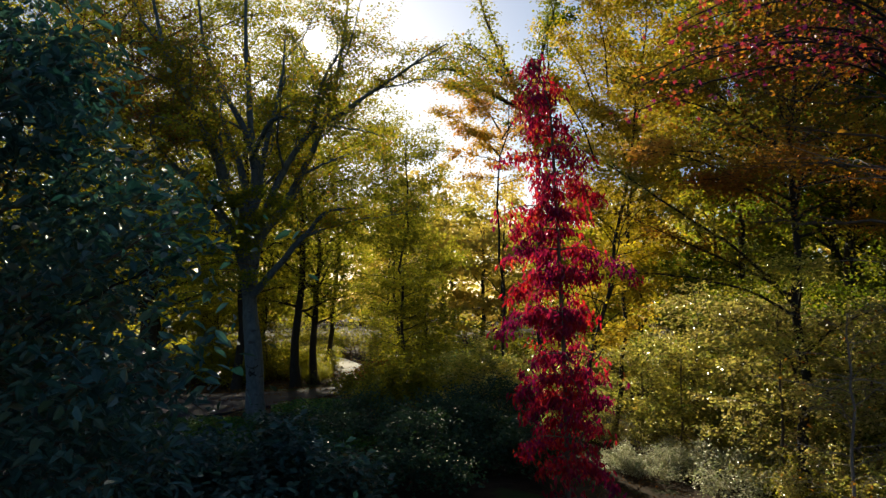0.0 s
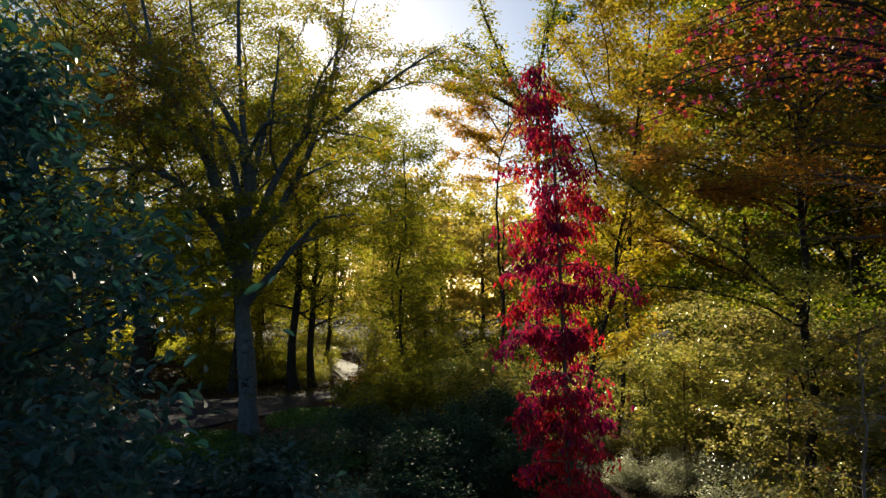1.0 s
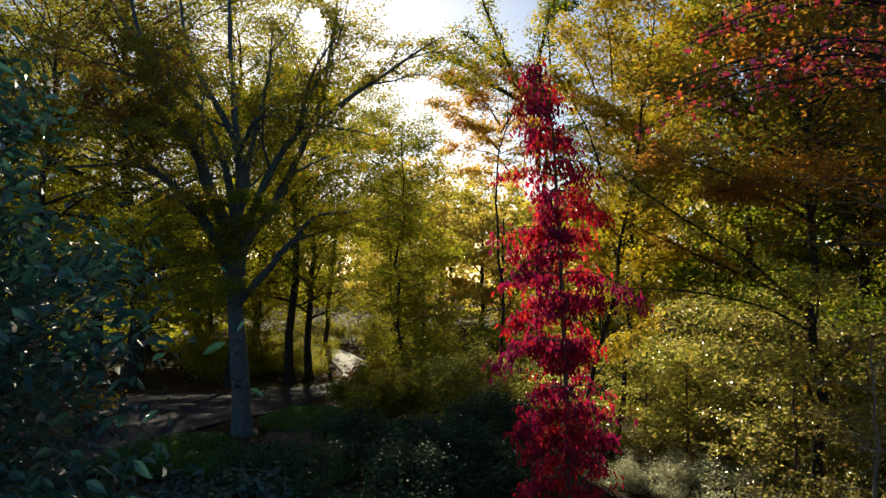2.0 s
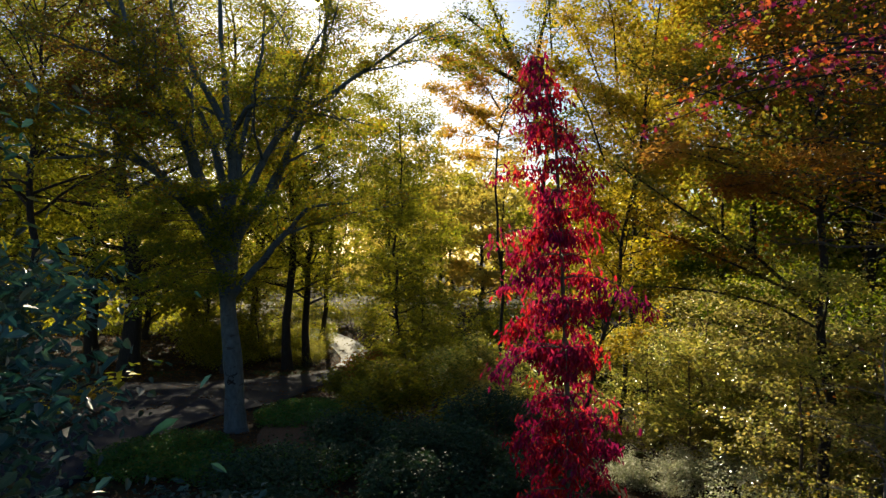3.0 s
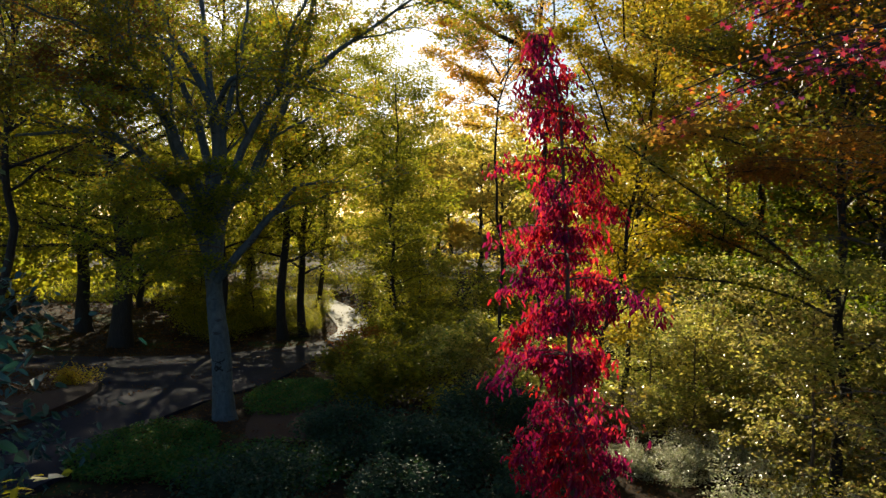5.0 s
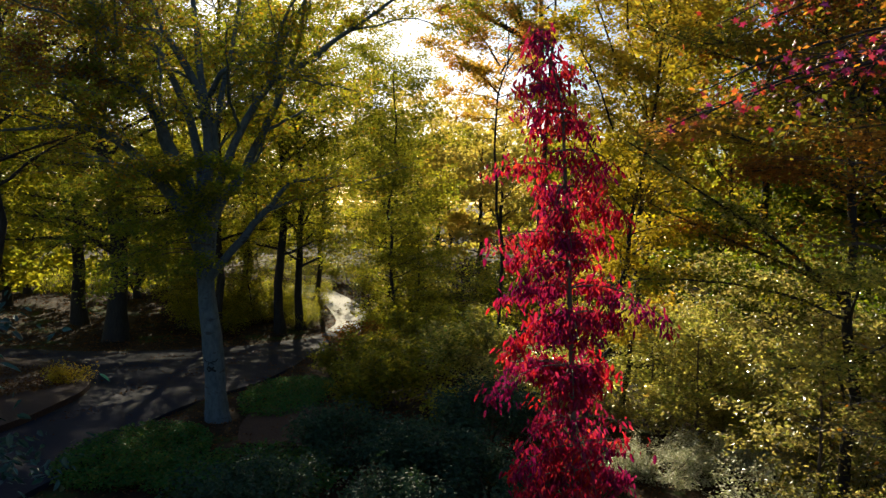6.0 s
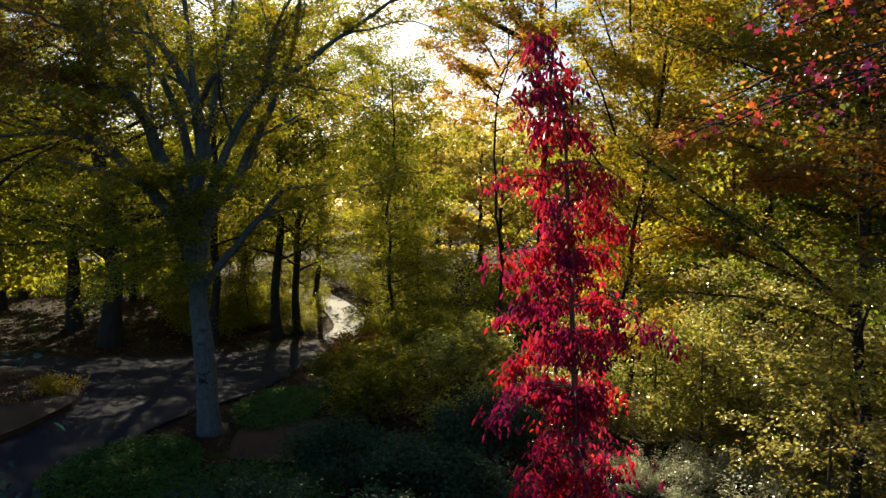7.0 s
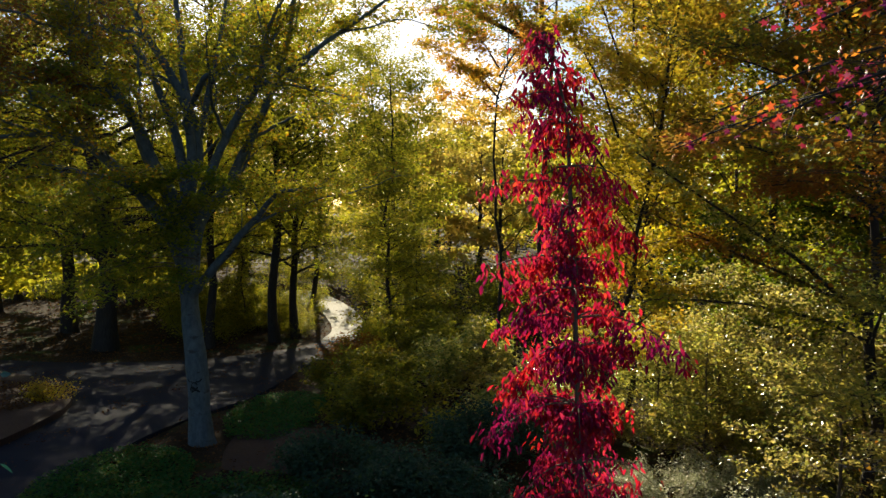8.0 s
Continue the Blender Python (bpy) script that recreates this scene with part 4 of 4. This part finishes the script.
# ---- the star-leaved tree ----
gum = tree("sweetgum_tree", (9.3, 13.0, gz(9.3, 13)), 15, 0.17, 0.62, 4.6, 18, 1200, 0.1, leaf_star, bark_brown, "tree with red, purple and orange star-shaped leaves", seed=53, rise=0.45, shape="star", sigma=0.055, per_limb=12, tilt=1.7)
for k, c in enumerate([[(9.2, 13, 7.4), (7.2, 12.6, 8.6), (5.2, 12.2, 8.5), (3.3, 12.0, 7.8)], [(9.2, 13, 8.0), (7.4, 12.3, 9.2), (5.4, 11.8, 9.4), (3.9, 11.6, 8.8)], [(9.2, 13, 7.8), (7.6, 12.2, 8.5), (6.0, 11.8, 8.6), (4.7, 11.6, 8.1)],
                       [(9.2, 13, 8.4), (7.8, 12.2, 9.6), (6.2, 11.6, 9.9), (4.6, 11.2, 9.7)], [(9.3, 13, 7.2), (8.0, 12.2, 8.1), (6.8, 11.6, 8.2), (5.8, 11.2, 7.9)], [(9.2, 13, 9.0), (7.0, 12.8, 10.4), (5.0, 12.4, 10.8), (3.6, 12.2, 10.4)]]):
    bough(gum, c, 0.035, 125, 0.095, leaf_star, 350 + k, 0.13, 0.9, 16, "star")
    bough(gum, [(p[0], p[1] + 0.7, p[2] + 0.3) for p in c], 0.03, 90, 0.09, leaf_bronze if k % 2 else leaf_rust, 360 + k, 0.16, 1.0, 14)
for k, c in enumerate([[(9.2, 13, 7.6), (7.2, 13.6, 8.7), (5.2, 14.2, 8.5), (3.4, 14.5, 7.8)], [(9.2, 13, 7.9), (7.8, 13.4, 8.7), (6.4, 13.8, 8.7), (5.1, 14.0, 8.1)], [(9.2, 13, 8.6), (7.4, 13.6, 9.8), (5.8, 14.1, 9.9), (4.3, 14.3, 9.3)]]):
    bough(gum, c, 0.028, 85, 0.1, leaf_star, 390 + k, 0.14, 0.9, 16, "star")
tree("bare_tree", (8.0, 9.4, gz(8, 9.4)), 8.4, 0.05, 0.3, 3.6, 16, 150, 0.1, leaf_bronze, bark_pale, "thin bare tree with pale twisted twigs", seed=54, rise=0.2)
tree("bare_tree", (9.8, 18.2, gz(9.8, 18.2)), 6.0, 0.035, 0.2, 2.2, 16, 200, 0.1, leaf_bronze, bark_pale, "thin bare tree with pale twisted twigs", seed=55, rise=0.3)

# ---- shrubs ----
S = "shrubs below the grey tree"
# brighter lime and thicket leaf colours here stand in for missing sunlight
for k, (x, y, r, h, mt, n, lab) in enumerate([
        (0.3, 21.5, 1.6, 1.7, leaf_yew, 9000, "dark evergreen shrub in deep shade"), (-2.2, 23.5, 1.6, 1.3, leaf_yew, 8000, "dark evergreen shrub in deep shade"), (1.8, 25, 1.8, 1.8, leaf_yew, 9000, "dark evergreen shrub in deep shade"),
        (-1.0, 29, 2.2, 2.0, leaf_olive, 6500, "shrub with olive and yellow leaves"), (1.2, 34, 2.4, 2.8, thicket_leaf, 7500, "shrub with olive and yellow leaves"),
        (-2.6, 35, 2.2, 1.9, leaf_olive, 5500, "shrub with olive and yellow leaves"), (-0.2, 39, 2.4, 2.8, leaf_olive, 7000, "olive shrub with yellowing leaves"),
        (-3.6, 40.5, 1.8, 1.9, leaf_bronze, 5000, "bronze and olive shrub at the roadside"), (3.7, 29, 2.2, 3.0, thicket_leaf, 8000, "tall shrub with olive and yellow leaves"),
        (-2.0, 46, 2.2, 2.6, leaf_lime, 8000, "yellow-green shrub at the roadside"), (1.5, 44, 2.6, 3.0, leaf_lime, 9000, "tall yellow-green shrub by the young tree"),
        (-0.6, 17.5, 1.8, 1.5, leaf_yew, 8000, "dark evergreen shrub in deep shade"), (-3.4, 18.5, 1.9, 1.5, leaf_yew, 8000, "dark evergreen shrub in deep shade"), (1.6, 19.5, 1.6, 1.4, leaf_yew, 8000, "dark evergreen shrub in deep shade"),
        (-2.4, 13.2, 1.3, 2.2, leaf_teal, 7000, "leafy shrub in shade, skylight blue-green put into its leaves"), (-4.6, 14.2, 1.5, 1.6, leaf_teal, 7000, "leafy shrub in shade, skylight blue-green put into its leaves")]):
    shrub("shrub", (x, y, gz(x, y) - 0.05), r, h, n, 0.17 if mt is not leaf_yew else 0.11, mt, lab, group=S, seed=60 + k)
bush = [shrub("bush", (11.6, 28.5, gz(11.6, 28.5) - 0.05), 1.5, 1.9, 2800, 0.115, leaf_lime, "tangled thicket bush with yellow-green leaves", group="thicket bushes", seed=80, stems=9),
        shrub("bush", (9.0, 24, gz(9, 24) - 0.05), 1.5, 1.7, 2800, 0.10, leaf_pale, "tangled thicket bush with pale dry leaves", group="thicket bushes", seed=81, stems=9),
        shrub("bush", (11, 21.5, gz(11, 21.5) - 0.05), 1.5, 1.9, 2800, 0.115, leaf_olive, "tangled thicket bush with olive leaves", group="thicket bushes", seed=82, stems=9)]
for k in range(24):
    x, y = 9.6 + 8.0 * rng.uniform(), 23.5 + 9 * rng.uniform()
    copy_thing(bush[(1, 1, 0, 1)[k % 4]], pose(x, y, gz(x, y) - 0.05, 0, 0, rng.uniform(0, 360)) @ Matrix.Scale(rng.uniform(0.4, 0.75), 4))
for x, y, sc in [(-12.2, 58, 1.2), (-13, 62, 1.4), (-11.2, 68, 1.3), (-3.0, 59, 1.5), (-3.3, 64, 1.6), (-5.5, 71, 1.5), (-9, 78, 1.8), (-13.5, 80, 1.8), (-3.2, 55, 1.1), (-9.6, 57, 1.0), (-10.2, 61, 1.2), (-9.3, 54.5, 0.8)]:
    copy_thing(bush[2], pose(x, y, gz(x, y) - 0.05, 0, 0, rng.uniform(0, 360)) @ Matrix.Scale(sc, 4))
for k in range(13):
    x, y = -19.5 + 7 * rng.uniform(), 52 + 13 * rng.uniform()
    copy_thing(bush[0 if k % 2 else 2], pose(x, y, gz(x, y) - 0.05, 0, 0, rng.uniform(0, 360)) @ Matrix.Scale(rng.uniform(0.9, 1.7), 4))
for k, (x, y, sc) in enumerate([(14, 33, 1.6), (18, 32, 2.1), (15, 38, 2.3), (20, 27, 2.0), (4, 50, 1.8), (13, 50, 2.5), (2, 60, 2.0), (7, 60, 2.4), (22, 44, 2.6), (-1, 68, 2.2), (5, 70, 2.4)]):
    copy_thing(bush[2], pose(x, y, gz(x, y) - 0.05, 0, 0, rng.uniform(0, 360)) @ Matrix.Scale(sc, 4))
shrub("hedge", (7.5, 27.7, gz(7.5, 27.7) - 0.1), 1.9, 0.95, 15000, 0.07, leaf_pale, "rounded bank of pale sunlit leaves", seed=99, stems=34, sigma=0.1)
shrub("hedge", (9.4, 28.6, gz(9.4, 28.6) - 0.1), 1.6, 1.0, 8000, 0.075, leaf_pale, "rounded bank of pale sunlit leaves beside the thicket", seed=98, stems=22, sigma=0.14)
shrub("low_shrub", (-14.0, 32.0, gz(-14.0, 32.0) + 0.2), 0.8, 0.75, 1500, 0.1, leaf_gold, "small yellow and orange shrub at the tip of the bed", seed=97, stems=10)


# ---- ground cover ----
def scatter(name, n, xy, lift, size, mat, label, category, seed, spread_up=0.03, width=0.65, hang=0.0, tilt=0.5, kind="stuff"):
    """Single leaves lying on or standing just over the ground, at points that xy(rng, n) gives."""
    rng = np.random.default_rng(seed)
    p = xy(rng, n)
    z = height_at(p[:, 0], p[:, 1]) + bumps(p[:, 0], p[:, 1]) - 0.06 + lift + rng.uniform(0, spread_up, len(p))
    V, F = leaves(rng, np.column_stack([p, z]), size, width, hang, tilt, "diamond")
    return tagged(new(name, mesh_of(name, V, F, mat, False)), label, category, kind=kind)


def box_points(x0, x1, y0, y1):
    return lambda rng, n: np.column_stack([rng.uniform(x0, x1, n), rng.uniform(y0, y1, n)])


def blob_points(x, y, rx, ry):
    return lambda rng, n: np.array([x, y]) + np.sqrt(rng.uniform(0, 1, (n, 1))) * np.column_stack([np.cos(a := rng.uniform(0, 6.283, n)) * rx, np.sin(a) * ry])


ISLAND = [(-13.1, 23.8), (-12.5, 26.3), (-12.4, 28.2), (-12.6, 30.4), (-13.7, 33.1), (-16, 36.2), (-20.5, 39.4), (-26, 40.6), (-30, 36), (-24, 28), (-18, 23)]
sheet("island_bed", ISLAND, 0.26, 0.5, mulch, "raised bed of brown leaf litter with a dark edge", "planting bed")
sheet("mulch_bed", [(-5.4, 24.5), (-3.2, 24.3), (-2.9, 26.5), (-3.2, 28.2), (-5.6, 28.4), (-5.8, 26.4)], 0.05, 0.2, mulch, "bare reddish-brown soil patch", "soil")
scatter("bed_litter", 6000, blob_points(-17.2, 31.6, 3.4, 4.0), 0.32, 0.11, leaf_litter, "fallen red-brown leaves on the raised bed", "leaf litter", 208, 0.06)
scatter("leaf_litter", 30000, box_points(-30, 8, 20, 48), 0.05, 0.10, leaf_litter, "fallen brown leaves on the ground", "leaf litter", 201)
scatter("far_leaf_litter", 20000, box_points(-55, -4, 48, 95), 0.05, 0.20, leaf_litter, "fallen brown leaves under the trees", "leaf litter", 202)
scatter("ivy", 9000, blob_points(-7.9, 23.6, 1.9, 2.6), 0.05, 0.11, leaf_ivy, "low green ivy below the grey tree", "ground cover", 203, 0.22)
scatter("ivy", 6000, blob_points(-5.2, 30.5, 1.6, 3.5), 0.05, 0.11, leaf_ivy, "low dark green ground cover at the road's edge", "ground cover", 204, 0.25)
scatter("ivy", 6000, blob_points(-4.5, 22, 2.6, 1.8), 0.05, 0.11, leaf_ivy, "low dark green ground cover in shade", "ground cover", 205, 0.3)
scatter("lawn_grass", 26000, box_points(-75, -26, 72, 100), 0.0, 0.4, leaf_lime, "sunlit yellow-green grass beyond the trees", "grass", 206, 0.1, 0.25, -1.2)
scatter("dry_grass", 2200, box_points(10.4, 17, 24, 30), 0.0, 0.75, leaf_pale, "pale dry grass on the thicket floor", "grass", 207, 0.1, 0.07, -2.2)
